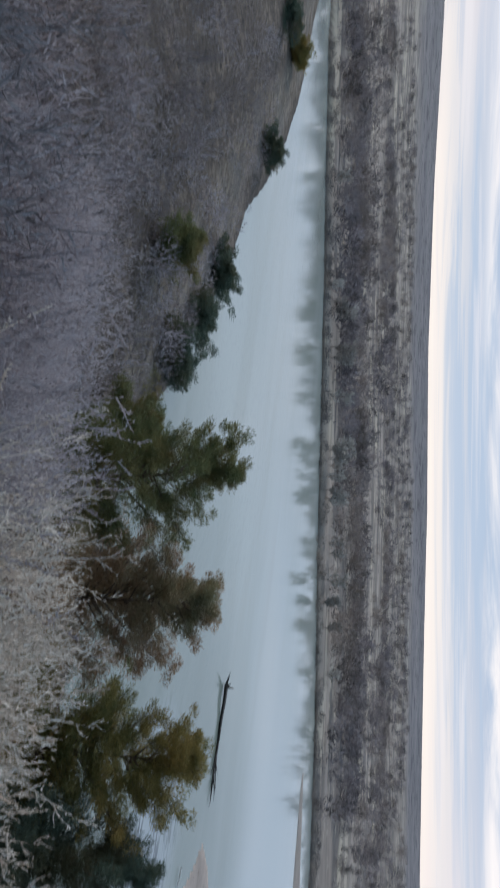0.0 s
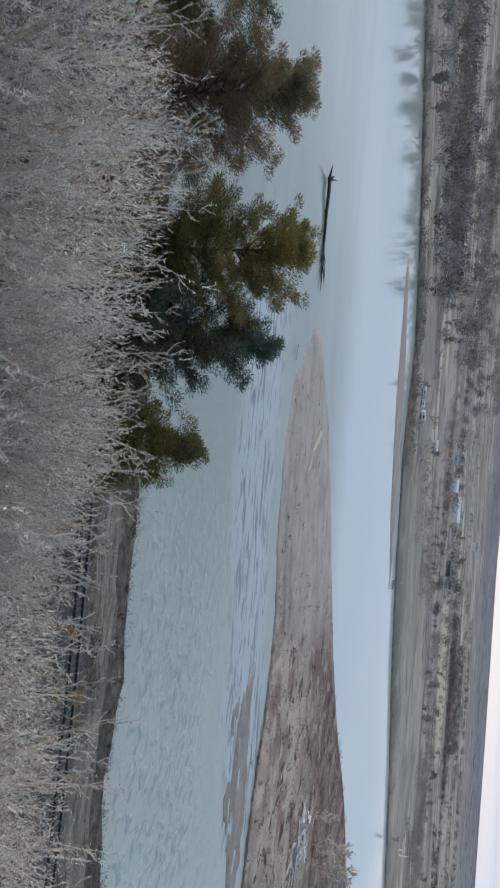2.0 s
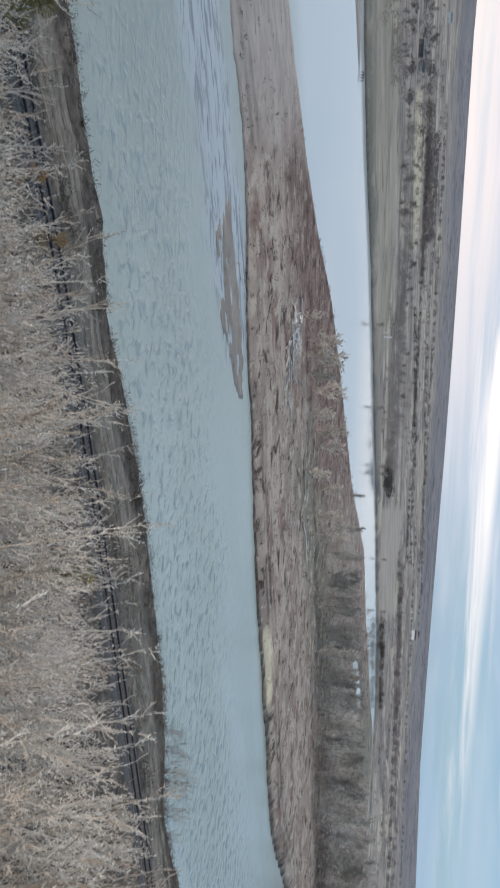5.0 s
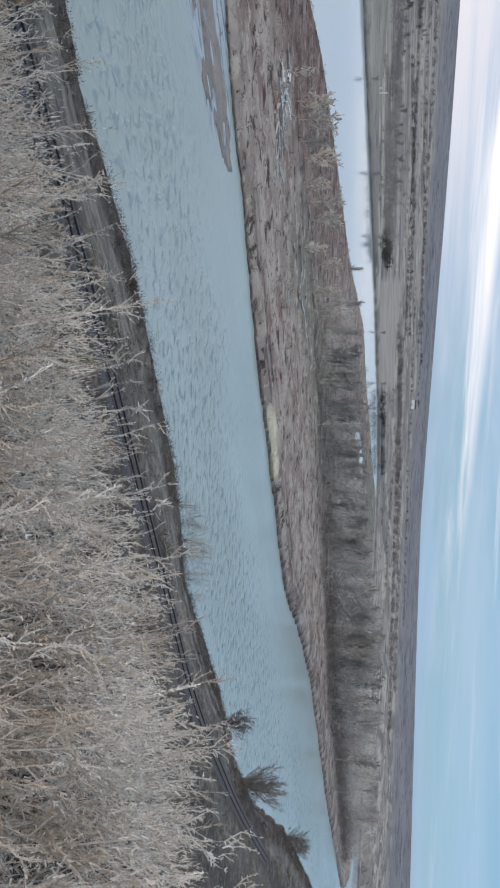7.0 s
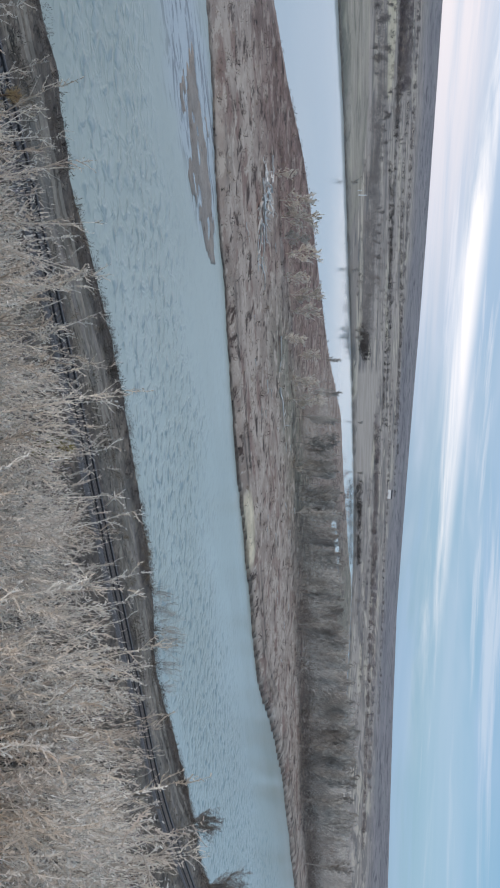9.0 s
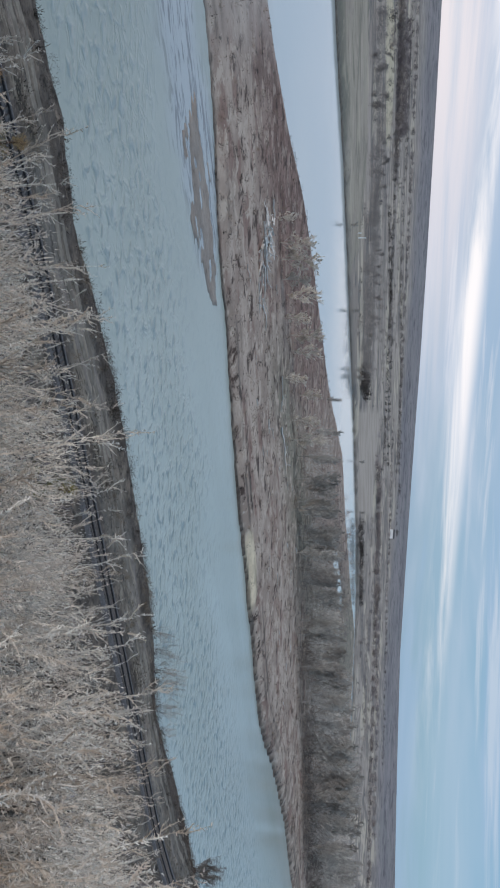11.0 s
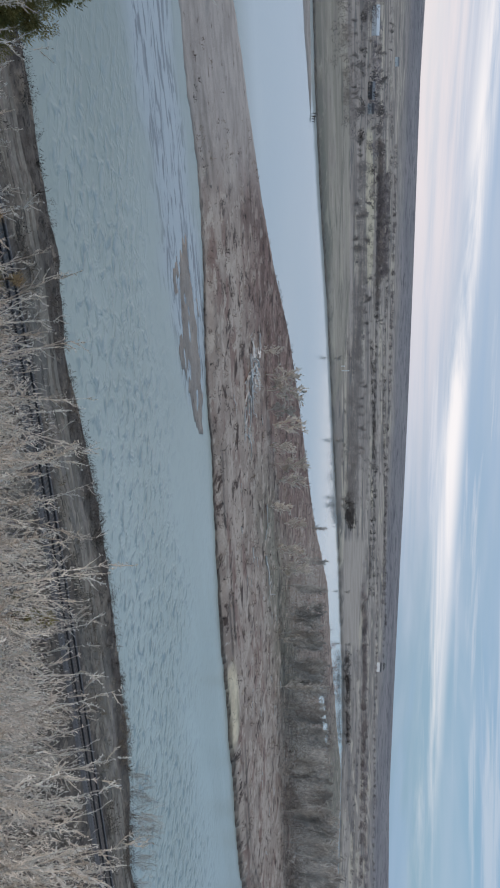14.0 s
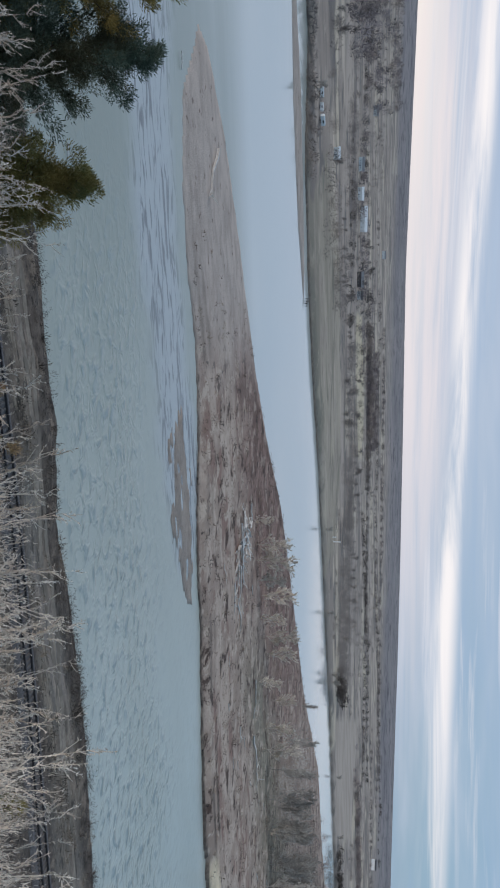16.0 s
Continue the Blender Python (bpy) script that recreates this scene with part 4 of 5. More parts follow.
# low frosted growth that closes the slope
gg = np.random.default_rng(66)
spots = []
for k in range(2600):
    if k < 1100:
        az = gg.uniform(-70, 58)
        d = 23 * ((85 if az < 20 else 135) / 23) ** gg.random()
        top = float(np.interp(az, SIL_AZ, SIL_EL)) - gg.uniform(0.3, 2.0)
        least = 24
    else:
        az, d = gg.uniform(-100, -60), 24 * (340 / 24) ** gg.random()
        top = float(np.interp(az, LEFT_AZ, LEFT_EL)) + gg.uniform(-0.6, 0.3)
        least = 1.5
    spots.append((d * math.sin(radians(az)), d * math.cos(radians(az)), d, top, least, az))
spots = np.array(spots)
sd, ss, _ = seg_dist(spots[:, 0], spots[:, 1], NEAR)
sr = seg_dist(spots[:, 0], spots[:, 1], RAIL)[0]
sz = land(spots[:, 0], spots[:, 1])[0]
tall = np.minimum(40 + spots[:, 2] * np.tan(np.radians(spots[:, 3])) - sz, gg.uniform(2.2, 5.5, len(spots)))
keep = (-sd * ss > spots[:, 4]) & ((sr > 4.5) | (spots[:, 5] < -60)) & (tall > 0.8)
q, tall, sz = spots[keep], tall[keep], sz[keep]
heap = np.stack([q[:, 0], q[:, 1], sz - 0.2, tall * gg.uniform(1.1, 1.9, len(q)), tall], 1)
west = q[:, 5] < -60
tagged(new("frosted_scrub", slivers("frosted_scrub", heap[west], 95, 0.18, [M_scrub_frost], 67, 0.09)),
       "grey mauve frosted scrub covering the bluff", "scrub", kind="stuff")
tagged(new("slope_brush", slivers("slope_brush", heap[~west], 90, 0.18, [M_slope], 69, 0.07, 1.2)),
       "dark olive brown brush on the lower slope", "scrub", kind="stuff")

# short frosted spurs that fill the heads of the near bushes
spots = []
while len(spots) < 720:
    az, d = gg.uniform(-85, 60), 11.5 + 14 * gg.random()
    x, y = d * math.sin(radians(az)), d * math.cos(radians(az))
    top = 40 + d * math.tan(radians(float(np.interp(az, SIL_AZ, SIL_EL)) - gg.uniform(1.0, 4.5)))
    z, h = height(x, y), gg.uniform(1.2, 2.8)
    if top - h > z - 1.0 and float(fbm(np.array([x]), np.array([y]), 2.6, 88)[0]) > 0.48:
        spots.append((x, y, top - h, h * gg.uniform(0.7, 1.2), h))
# western twigs take the darker frost colour, which stands in for shade
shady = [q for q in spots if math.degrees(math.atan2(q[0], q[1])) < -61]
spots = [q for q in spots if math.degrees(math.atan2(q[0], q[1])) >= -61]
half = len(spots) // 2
tagged(new("frosted_twigs", slivers("frosted_twigs", shady, 140, 0.06, [M_frost_shade], 72, 0.08, 1.3)), "frosted twigs above the river bend, mauve grey with shade in their colour", "twigs", kind="stuff")
tagged(new("frosted_twigs", slivers("frosted_twigs", spots[:half], 120, 0.06, [M_frost], 70, 0.09, 1.3)), "fine hoar-frosted twigs of the bluff thicket", "twigs", kind="stuff")
tagged(new("frosted_twigs", slivers("frosted_twigs", spots[half:], 120, 0.06, [M_frost_warm], 71, 0.09, 1.3)), "tan frosted twigs of the bluff thicket", "twigs", kind="stuff")

# sage and dead stems between the near bushes, darkened for shade in the gaps
spots = []
while len(spots) < 620:
    az, d = gg.uniform(-130, 86), 7.5 + 17 * gg.random() ** 0.8
    x, y = d * math.sin(radians(az)), d * math.cos(radians(az))
    top = float(np.interp(az, SIL_AZ, SIL_EL)) - 2 - 40 / d
    z = height(x, y)
    h = min(40 + d * math.tan(radians(max(top, -60))) - z, gg.uniform(1.2, 3.4))
    spots.append((x, y, z - 0.2, max(h, 0.5) * gg.uniform(1.0, 1.8), max(h, 0.5)))
tagged(new("sage_undergrowth", slivers("sage_undergrowth", spots, 260, 0.11, [M_sage_shade], 68, 0.03)), "sage green and grey undergrowth between the frosted bushes, gap shade in its colour", "undergrowth", kind="stuff")

for label, seed, az, d, el, rad, mat, bare in (
        ("tall green pine with rusty lower boughs", 3, -60.0, 70, -11.7, 8.2, M_ndl_green, 0.08),
        ("rust-brown ageing pine beside the tracks", 8, -51.5, 68, -13.6, 8.4, M_ndl_rust, 0.06),
        ("golden-green broad pine above the river", 13, -41.2, 66, -13.4, 8.6, M_ndl_gold, 0.06),
        ("dark blue-green dense fir", 21, -34.2, 63, -15.3, 7.6, M_ndl_dark, 0.05),
        ("small golden young pine above the tracks", 27, -26.6, 61, -20.7, 4.6, M_ndl_gold, 0.05),
        ("small green pine in the thicket", 31, -64.3, 92, -17.6, 5.0, M_ndl_green, 0.05),
        ("dark green pine on the river bank", 33, -68.9, 122, -15.7, 6.2, M_ndl_dark, 0.05),
        ("dark green pine on the river bank", 37, -71.9, 140, -14.0, 6.4, M_ndl_dark, 0.05),
        ("dark green pine on the river bank", 41, -75.0, 158, -12.7, 6.8, M_ndl_dark, 0.05),
        ("green-gold pine in the thicket", 43, -76.6, 118, -14.8, 5.2, M_ndl_green, 0.1),
        ("dark fir at the water's edge", 47, -82.8, 215, -8.7, 6.5, M_ndl_dark, 0.05),
        ("olive green pine standing upstream", 53, -88.6, 270, -7.0, 6.5, M_ndl_gold, 0.05),
        ("olive green pine standing upstream", 59, -90.4, 250, -7.4, 6.5, M_ndl_dark, 0.05)):
    x, y = d * math.sin(radians(az)), d * math.cos(radians(az))
    make_pine(label, seed, 40 + d * math.tan(radians(el)) - height(x, y), rad, mat, x, y, bare, *((120, 112, 0.28, 0.037) if d < 80 else (70, 52, 0.46, 0.075)), top=1.6 if mat is M_ndl_dark else 3.0)

# small rusty and yellow-green conifer sprigs at the edge of the bushes
for label, seed, az, d, el, rad, mat in (
        ("small rust-brown conifer sprig among the bushes", 71, -7.1, 42, -25.4, 1.5, M_ndl_rust),
        ("small rust-brown conifer sprig among the bushes", 73, -11.9, 42, -26.2, 1.5, M_ndl_rust),
        ("small yellow-green conifer above the railway", 79, 18.0, 46, -22.0, 1.8, M_ndl_gold)):
    x, y = d * math.sin(radians(az)), d * math.cos(radians(az))
    make_pine(label, seed, max(40 + d * math.tan(radians(el)) - height(x, y), 2.0), rad, mat, x, y, 0.1, 26, 60, 0.16, 0.02)

# ---- railway on the terrace ----
def along(line, step):
    """Points every step metres along a line, with the heading."""
    out, left = [], 0.0
    for (ax, ay), (bx, by) in zip(line, line[1:]):
        ln = math.hypot(bx - ax, by - ay)
        t = left
        while t < ln:
            out.append((ax + (bx - ax) * t / ln, ay + (by - ay) * t / ln, math.atan2(by - ay, bx - ax)))
            t += step
        left = t - ln
    return out


def smooth_line(line, rounds=3):
    for _ in range(rounds):
        out = [line[0]]
        for (ax, ay), (bx, by) in zip(line, line[1:]):
            out += [(ax * 0.75 + bx * 0.25, ay * 0.75 + by * 0.25), (ax * 0.25 + bx * 0.75, ay * 0.25 + by * 0.75)]
        line = out + [line[-1]]
    return line


def sweep(name, pts, profile, mat):
    """A profile (across, up) carried along points x, y, z, heading."""
    v, f, k = [], [], len(profile)
    for x, y, z, h in pts:
        for a, u in profile:
            v.append((x - math.sin(h) * a, y + math.cos(h) * a, z + u))
    for i in range(len(pts) - 1):
        for j in range(k):
            m = (j + 1) % k
            f.append((i * k + j, (i + 1) * k + j, (i + 1) * k + m, i * k + m))
    f += [tuple(range(k)), tuple(range((len(pts) - 1) * k, len(pts) * k))]
    return set_mesh(name, v, f, [mat], smooth=False)


def box_mesh(name, sx, sy, sz, mat, bevel=0.0, z0=0.0):
    bm = bmesh.new()
    bmesh.ops.create_cube(bm, size=1.0)
    bmesh.ops.scale(bm, vec=(sx, sy, sz), verts=bm.verts)
    bmesh.ops.translate(bm, vec=(0, 0, sz / 2 + z0), verts=bm.verts)
    if bevel:
        bmesh.ops.bevel(bm, geom=list(bm.edges), offset=bevel, segments=1, affect="EDGES")
    me = bpy.data.meshes.new(name)
    bm.to_mesh(me)
    bm.free()
    me.materials.append(mat)
    return me


rail_line = smooth_line(RAIL[2:11])
rail_pts = [(x, y, h) for x, y, h in along(rail_line, 2.0)]
rx, ry = np.array([p[0] for p in rail_pts]), np.array([p[1] for p in rail_pts])
rz = np.convolve(np.pad(land(rx, ry)[0], 6, mode="edge"), np.ones(13) / 13, "valid")
rail_z = list(zip(rx, ry, rz, [p[2] for p in rail_pts]))
track = tagged(new("railway_track"), "single railway track with dark steel rails on grey ballast", "railway")
part("ballast_bed", sweep("ballast_bed", rail_z, [(-2.9, -0.5), (2.9, -0.5), (1.7, 0.28), (-1.7, 0.28)], varied("ballast", (0.11, 0.10, 0.10), (0.21, 0.19, 0.185), 6.0, bump_dist=0.05)), track)
# rails built overwide and dark, so each shape includes its shadow line
for side in (-0.75, 0.75):
    part("rail", sweep("rail", rail_z, [(side - 0.12, 0.40), (side - 0.08, 0.60), (side + 0.08, 0.60), (side + 0.12, 0.40)], M_steel), track)
sleeper_mesh = box_mesh("sleeper", 0.26, 2.5, 0.16, M_sleeper, 0.015)
rest_v, rest_f, count = [], [], 0
dist_along = np.concatenate([[0], np.cumsum(np.hypot(np.diff(rx), np.diff(ry)))])
for x, y, h in along(rail_line, 0.62):
    z = float(np.interp(np.interp(x, rx, dist_along), dist_along, rz)) + 0.25
    if -34 < x < 128 and count < 300:
        sl = new("sleeper", sleeper_mesh)
        sl.parent = track
        sl.matrix_basis = pose(x, y, z, 0, 0, math.degrees(h))
        count += 1
    elif 100 < x < 230:
        b = len(rest_v)
        for sx, sy, sz in ((-.13, -1.25, 0), (.13, -1.25, 0), (.13, 1.25, 0), (-.13, 1.25, 0), (-.13, -1.25, .16), (.13, -1.25, .16), (.13, 1.25, .16), (-.13, 1.25, .16)):
            rest_v.append((x + math.cos(h) * sx - math.sin(h) * sy, y + math.sin(h) * sx + math.cos(h) * sy, z + sz))
        rest_f += [tuple(b + i for i in q) for q in ((4, 5, 6, 7), (0, 1, 5, 4), (1, 2, 6, 5), (2, 3, 7, 6), (3, 0, 4, 7))]
tagged(part("sleeper_rest", set_mesh("sleeper_rest", rest_v, rest_f, [M_sleeper], False), track), kind="stuff")

# ---- dirt track between the railway and the river ----
M_track = varied("track_dirt", (0.23, 0.19, 0.15), (0.35, 0.295, 0.24), 1.2, c=(0.16, 0.135, 0.11))
for side in (8.2, 10.1):
    ribbon = []
    for k, (x, y, h) in enumerate(along(rail_line, 1.0)):
        o = side + 0.25 * math.sin(k * 0.21 + side) + 0.15 * math.sin(k * 0.77)
        ribbon.append((x - math.sin(h) * o, y + math.cos(h) * o, h))
    qz = land(np.array([p[0] for p in ribbon]), np.array([p[1] for p in ribbon]))[0]
    qz = np.convolve(np.pad(qz, 3, mode="edge"), np.ones(7) / 7, "valid")
    pts3 = [(p[0], p[1], z, p[2]) for p, z in zip(ribbon, qz)]
    tagged(new("dirt_track", sweep("dirt_track", pts3, [(-0.6, -0.2), (0.6, -0.2), (0.42, 0.06), (-0.42, 0.06)], M_track)), "pale worn wheel rut of a dirt track", "track", kind="structure")

# ---- brush and small trees along the near bank ----
brush_kinds = [make_bush("bank_brush", "low dark leafless brush at the water's edge", 60 + i, 9, 7, 2, 1.6, 1.6, 0.025, 0.016, 0.014, M_darkbush, M_darkbush, lift=0.05, spur=0.05, twig=0.16) for i in range(2)]
near_line = along(NEAR[8:23], 2.7)
for x, y, h in near_line:
    if rng.random() < 0.7:
        off = abs(rng.gauss(0, 3.2)) + 2.2
        bx, by = x + math.sin(h) * off, y - math.cos(h) * off
        z = height(bx, by)
        if z > 0.3:
            place(rng.choice(brush_kinds), bx, by, z - 0.05, rng.uniform(0.4, 0.9), rng.uniform(0, 360), "dark brush along the near bank")
g = np.random.default_rng(44)
p0 = np.array(along(NEAR[8:24], 0.13))
off = g.uniform(1.6, 8.5, len(p0))
bx, by = p0[:, 0] + np.sin(p0[:, 2]) * off, p0[:, 1] - np.cos(p0[:, 2]) * off
bz = land(bx, by)[0]
sel = (bz > 0.05) & (fbm(bx, by, 5, 45) > 0.44 - 0.2 * (off < 2.5))
hh = g.uniform(0.5, 1.6, sel.sum()) * np.where(off[sel] < 2.5, 0.65, 0.9)
tagged(new("bank_weeds", slivers("bank_weeds", np.stack([bx[sel], by[sel], bz[sel] - 0.1, hh * g.uniform(1.2, 2.6, sel.sum()) * np.where(off[sel] < 3, 0.5, 1.0), hh], 1), 44, 0.20, [M_bankweed], 46, 0.085)), "dark dead weeds hanging over the near water's edge", "weeds", kind="stuff")
p0 = np.array(along(NEAR[8:24], 0.11))
off = g.uniform(3.0, 24, len(p0))
bx, by = p0[:, 0] + np.sin(p0[:, 2]) * off, p0[:, 1] - np.cos(p0[:, 2]) * off
sel = (seg_dist(bx, by, RAIL)[0] > 2.6) & (fbm(bx, by, 6, 47) > 0.47) & (np.abs(off - 11.3) > 2.0)
bx, by = bx[sel], by[sel]
hh = g.uniform(0.3, 1.0, len(bx))
tagged(new("terrace_weeds", slivers("terrace_weeds", np.stack([bx, by, land(bx, by)[0] - 0.05, hh * g.uniform(1.5, 3.0, len(bx)), hh], 1), 24, 0.5, [M_weeds], 48, 0.09)), "brown dead weeds on the railway terrace", "weeds", kind="stuff")
M_banktree = varied("bank_tree_twigs", (0.13, 0.115, 0.105), (0.25, 0.225, 0.205), 0.6, per_object=0.15)
small_tree = make_bush("small_bank_tree", "small round leafless tree on the river bank", 71, 30, 20, 6, 6.4, 1.35, 0.05, 0.020, 0.016, M_bark, M_banktree, "tree", lift=0.02, spur=0.06, low=0.2, twig=0.15)
for x, y, s in ((132, 147, 1.15), (171, 167, 1.95), (166, 163, 1.1), (276, 244, 1.5), (262, 233, 1.05), (300, 262, 1.2)):
    place(small_tree, x, y, height(x, y), s, rng.uniform(0, 360), "small trees on the near bank")
sapling = make_bush("willow_shrub", "tall thin leafless willow shrub by the water", 75, 22, 11, 3, 4.5, 1.3, 0.02, 0.011, 0.009, M_bark, M_twig, spur=0.05, low=0.3, twig=0.16)
for x, y, s in ((62, 119.0, 0.9), (66, 120.5, 1.2), (70, 121.3, 1.5), (73, 122.0, 1.35), (78, 122.5, 1.2), (84, 125, 0.8)):
    place(sapling, x, y, height(x, y), s, rng.uniform(0, 360), "willow shrubs by the near bank")

# ---- the island: woods, willows, tufts, driftwood ----
grove = [make_tree("cottonwood_tree", "grey leafless cottonwood in the island grove", 80 + i, 14.0, (0.22, 0.3, 0.14)[i], (3.4, 2.8, 4.2)[i], 24, 8, 6, 0.12, (0.062, 0.055, 0.065)[i], M_greybark, M_twig, rise=(30, 70)) for i in range(3)]
TOP_AZ, TOP_EL = [10, 14, 17, 22, 27, 31, 35, 42, 47, 50], [-3.6, -3.8, -3.8, -3.1, -2.7, -1.8, -1.0, -0.5, -0.2, -0.8]
tries, grown = 0, 0
while grown < 170 and tries < 9000:
    tries += 1
    u = rng.random() ** 1.5
    x, y = (rng.uniform(66, 330), rng.uniform(285, 470)) if rng.random() < 0.72 else (rng.uniform(300, 700), rng.uniform(370, 815))
    if not inside(np.array([x + rng.gauss(0, 8)]), np.array([y + rng.gauss(0, 8)]), WOODS)[0] or not inside(np.array([x]), np.array([y]), ISLAND)[0]:
        continue
    edge = seg_dist(np.array([x]), np.array([y]), WOODS[:7])[0][0]
    if edge > 85 or rng.random() < edge / 95 or rng.random() > 1.15 - math.hypot(x, y) / 1200:
        continue
    r, az = math.hypot(x, y), math.degrees(math.atan2(x, y))
    z = height(x, y)
    if z < 0.3:
        continue
    top = 40 + r * math.tan(radians(float(np.interp(az, TOP_AZ, TOP_EL)) - rng.uniform(0.0, 0.6)))
    tall = min(max(top - z, 8), 36) * rng.uniform(0.88, 1.06)
    sc = tall / 14
    place(rng.choice(grove), x, y, z, max(0.55, sc * 0.85), rng.uniform(0, 360), "cottonwoods of the island grove", sz=sc / max(0.55, sc * 0.85))
    grown += 1
M_under = varied("undergrowth_twigs", (0.11, 0.09, 0.08), (0.26, 0.22, 0.195), 0.3, thin=0.3, crowns=0.4)
spots = []
rs = np.random.default_rng(12)
while len(spots) < 1250:
    x, y = rs.uniform(66, 700), rs.uniform(285, 815)
    if inside(np.array([x + rs.normal(0, 7)]), np.array([y + rs.normal(0, 7)]), WOODS)[0]:
        edge = seg_dist(np.array([x]), np.array([y]), WOODS[:7])[0][0]
        if rs.random() < math.exp(-edge / 60) * (0.15 + 0.85 * float(ramp(x, 75, 180))):
            h = rs.uniform(1.0, 5.5) * (1.0 + math.hypot(x, y) / 900)
            spots.append((x, y, height(x, y) - 0.2, h * rs.uniform(0.8, 1.4), h))
under = tagged(new("undergrowth", slivers("undergrowth", spots, 80, 0.30, [M_under], 3, 0.035)), "dark tangled undergrowth beneath the island cottonwoods", "undergrowth", kind="stuff")

M_grovetwig = varied("grove_twigs", (0.52, 0.475, 0.43), (0.74, 0.69, 0.63), 0.2, c=(0.42, 0.36, 0.32), thin=0.4, crowns=0.35)
spots, front = [], []
for _ in range(9000):
    x, y = rs.uniform(66, 700), rs.uniform(285, 815)
    if len(spots) > 900 or not inside(np.array([x + rs.normal(0, 5)]), np.array([y + rs.normal(0, 5)]), WOODS)[0]:
        continue
    edge = seg_dist(np.array([x]), np.array([y]), WOODS[:7])[0][0]
    if rs.random() > math.exp(-edge / 70) or seg_dist(np.array([x]), np.array([y]), POOL)[0][0] < 14:
        continue
    r, az = math.hypot(x, y), math.degrees(math.atan2(x, y))
    z = height(x, y)
    tall = min(max(40 + r * math.tan(radians(float(np.interp(az, TOP_AZ, TOP_EL)) - rs.uniform(0.1, 1.3))) - z, 5), 32) * rs.uniform(0.35, 1.0)
    spots.append((x, y, z + tall * 0.05, min(tall * rs.uniform(0.8, 1.3), 17), tall * 0.95))
tagged(new("grove_twigs", slivers("grove_twigs", spots, 190, 0.12, [M_grovetwig], 14, 0.045, 1.0)), "soft grey twigs filling the island cottonwood grove", "twigs", kind="stuff")
for x, y, h in along(WOODS[:7], 2.2):
    if rs.random() < 0.35 + 0.6 * float(ramp(x, 90, 180)):
        hh = rs.uniform(1.2, 4.0) * (0.8 + 0.9 * float(ramp(x, 150, 320)))
        bx, by = x + rs.normal(0, 3), y + rs.normal(0, 4)
        front.append((bx, by, height(bx, by) - 0.2, hh * rs.uniform(1.1, 1.8), hh))
tagged(new("dark_shrubs", slivers("dark_shrubs", front, 90, 0.2, [M_under], 15, 0.06)), "dark brown shrubs along the edge of the grove", "shrubs", kind="stuff")

willow = [make_tree("willow_sapling", "pale feathery leafless willow on the island flats", 90 + i, 6.5, 0.05, 2.4, 26, 5, 4, 0.08, 0.055, M_willow, M_willow) for i in range(2)]
for x, y, s in ((-3, 246, 1.0), (2, 248, 1.15), (8, 252, 0.8), (13, 262, 1.0), (20, 257, 0.75), (27, 275, 1.05), (33, 279, 0.9), (40, 262, 0.7), (58, 282, 0.9), (66, 287, 1.1), (52, 300, 0.8), (-10, 236, 0.55), (96, 300, 0.9)):
    place(rng.choice(willow), x, y, height(x, y), s * 1.75, rng.uniform(0, 360), "willow saplings on the island")

# grass and low brush in long rows on the flats
spots = []
pts = np.stack([rs.uniform(-70, 640, 52000), rs.uniform(140, 560, 52000)], 1)
di0 = seg_dist(pts[:, 0], pts[:, 1], ISLAND, True)[0]
ok = inside(pts[:, 0], pts[:, 1], ISLAND) & (di0 > 1.2)
al, ac = pts[:, 0] * 0.88 + pts[:, 1] * 0.47, pts[:, 1] * 0.88 - pts[:, 0] * 0.47
row = fbm(al / 9.0, ac / 1.3, 1.6, 77, 3)
ok &= (row > 0.50) & (rs.random(len(pts)) < np.clip(1.25 - np.hypot(pts[:, 0], pts[:, 1]) / 560, 0.06, 1)) & (rs.random(len(pts)) < ramp(pts[:, 0] + 0.1 * pts[:, 1], -62, 0) + 0.03)
pts = pts[ok][:9000]
zz = land(pts[:, 0], pts[:, 1])[0]
half = len(pts) // 2
for nm, sel, mat, lab in (("dry_grass", slice(0, half), varied("dry_island_grass", (0.26, 0.20, 0.15), (0.42, 0.34, 0.26), 0.4, c=(0.20, 0.14, 0.11)), "tan and reddish dry grass tufts on the island flats"),
                          ("low_brush", slice(half, None), varied("low_brush", (0.075, 0.056, 0.047), (0.155, 0.115, 0.095), 0.4), "low dark brown brush in rows on the island")):
    q, qz = pts[sel], zz[sel]
    hh = rs.uniform(0.3, 1.0, len(q))
    tagged(new(nm, slivers(nm, np.stack([q[:, 0], q[:, 1], qz - 0.05, hh * rs.uniform(1.5, 3.5, len(q)), hh], 1), 13, 0.6, [mat], 5, 0.13)), lab, "brush", kind="stuff")


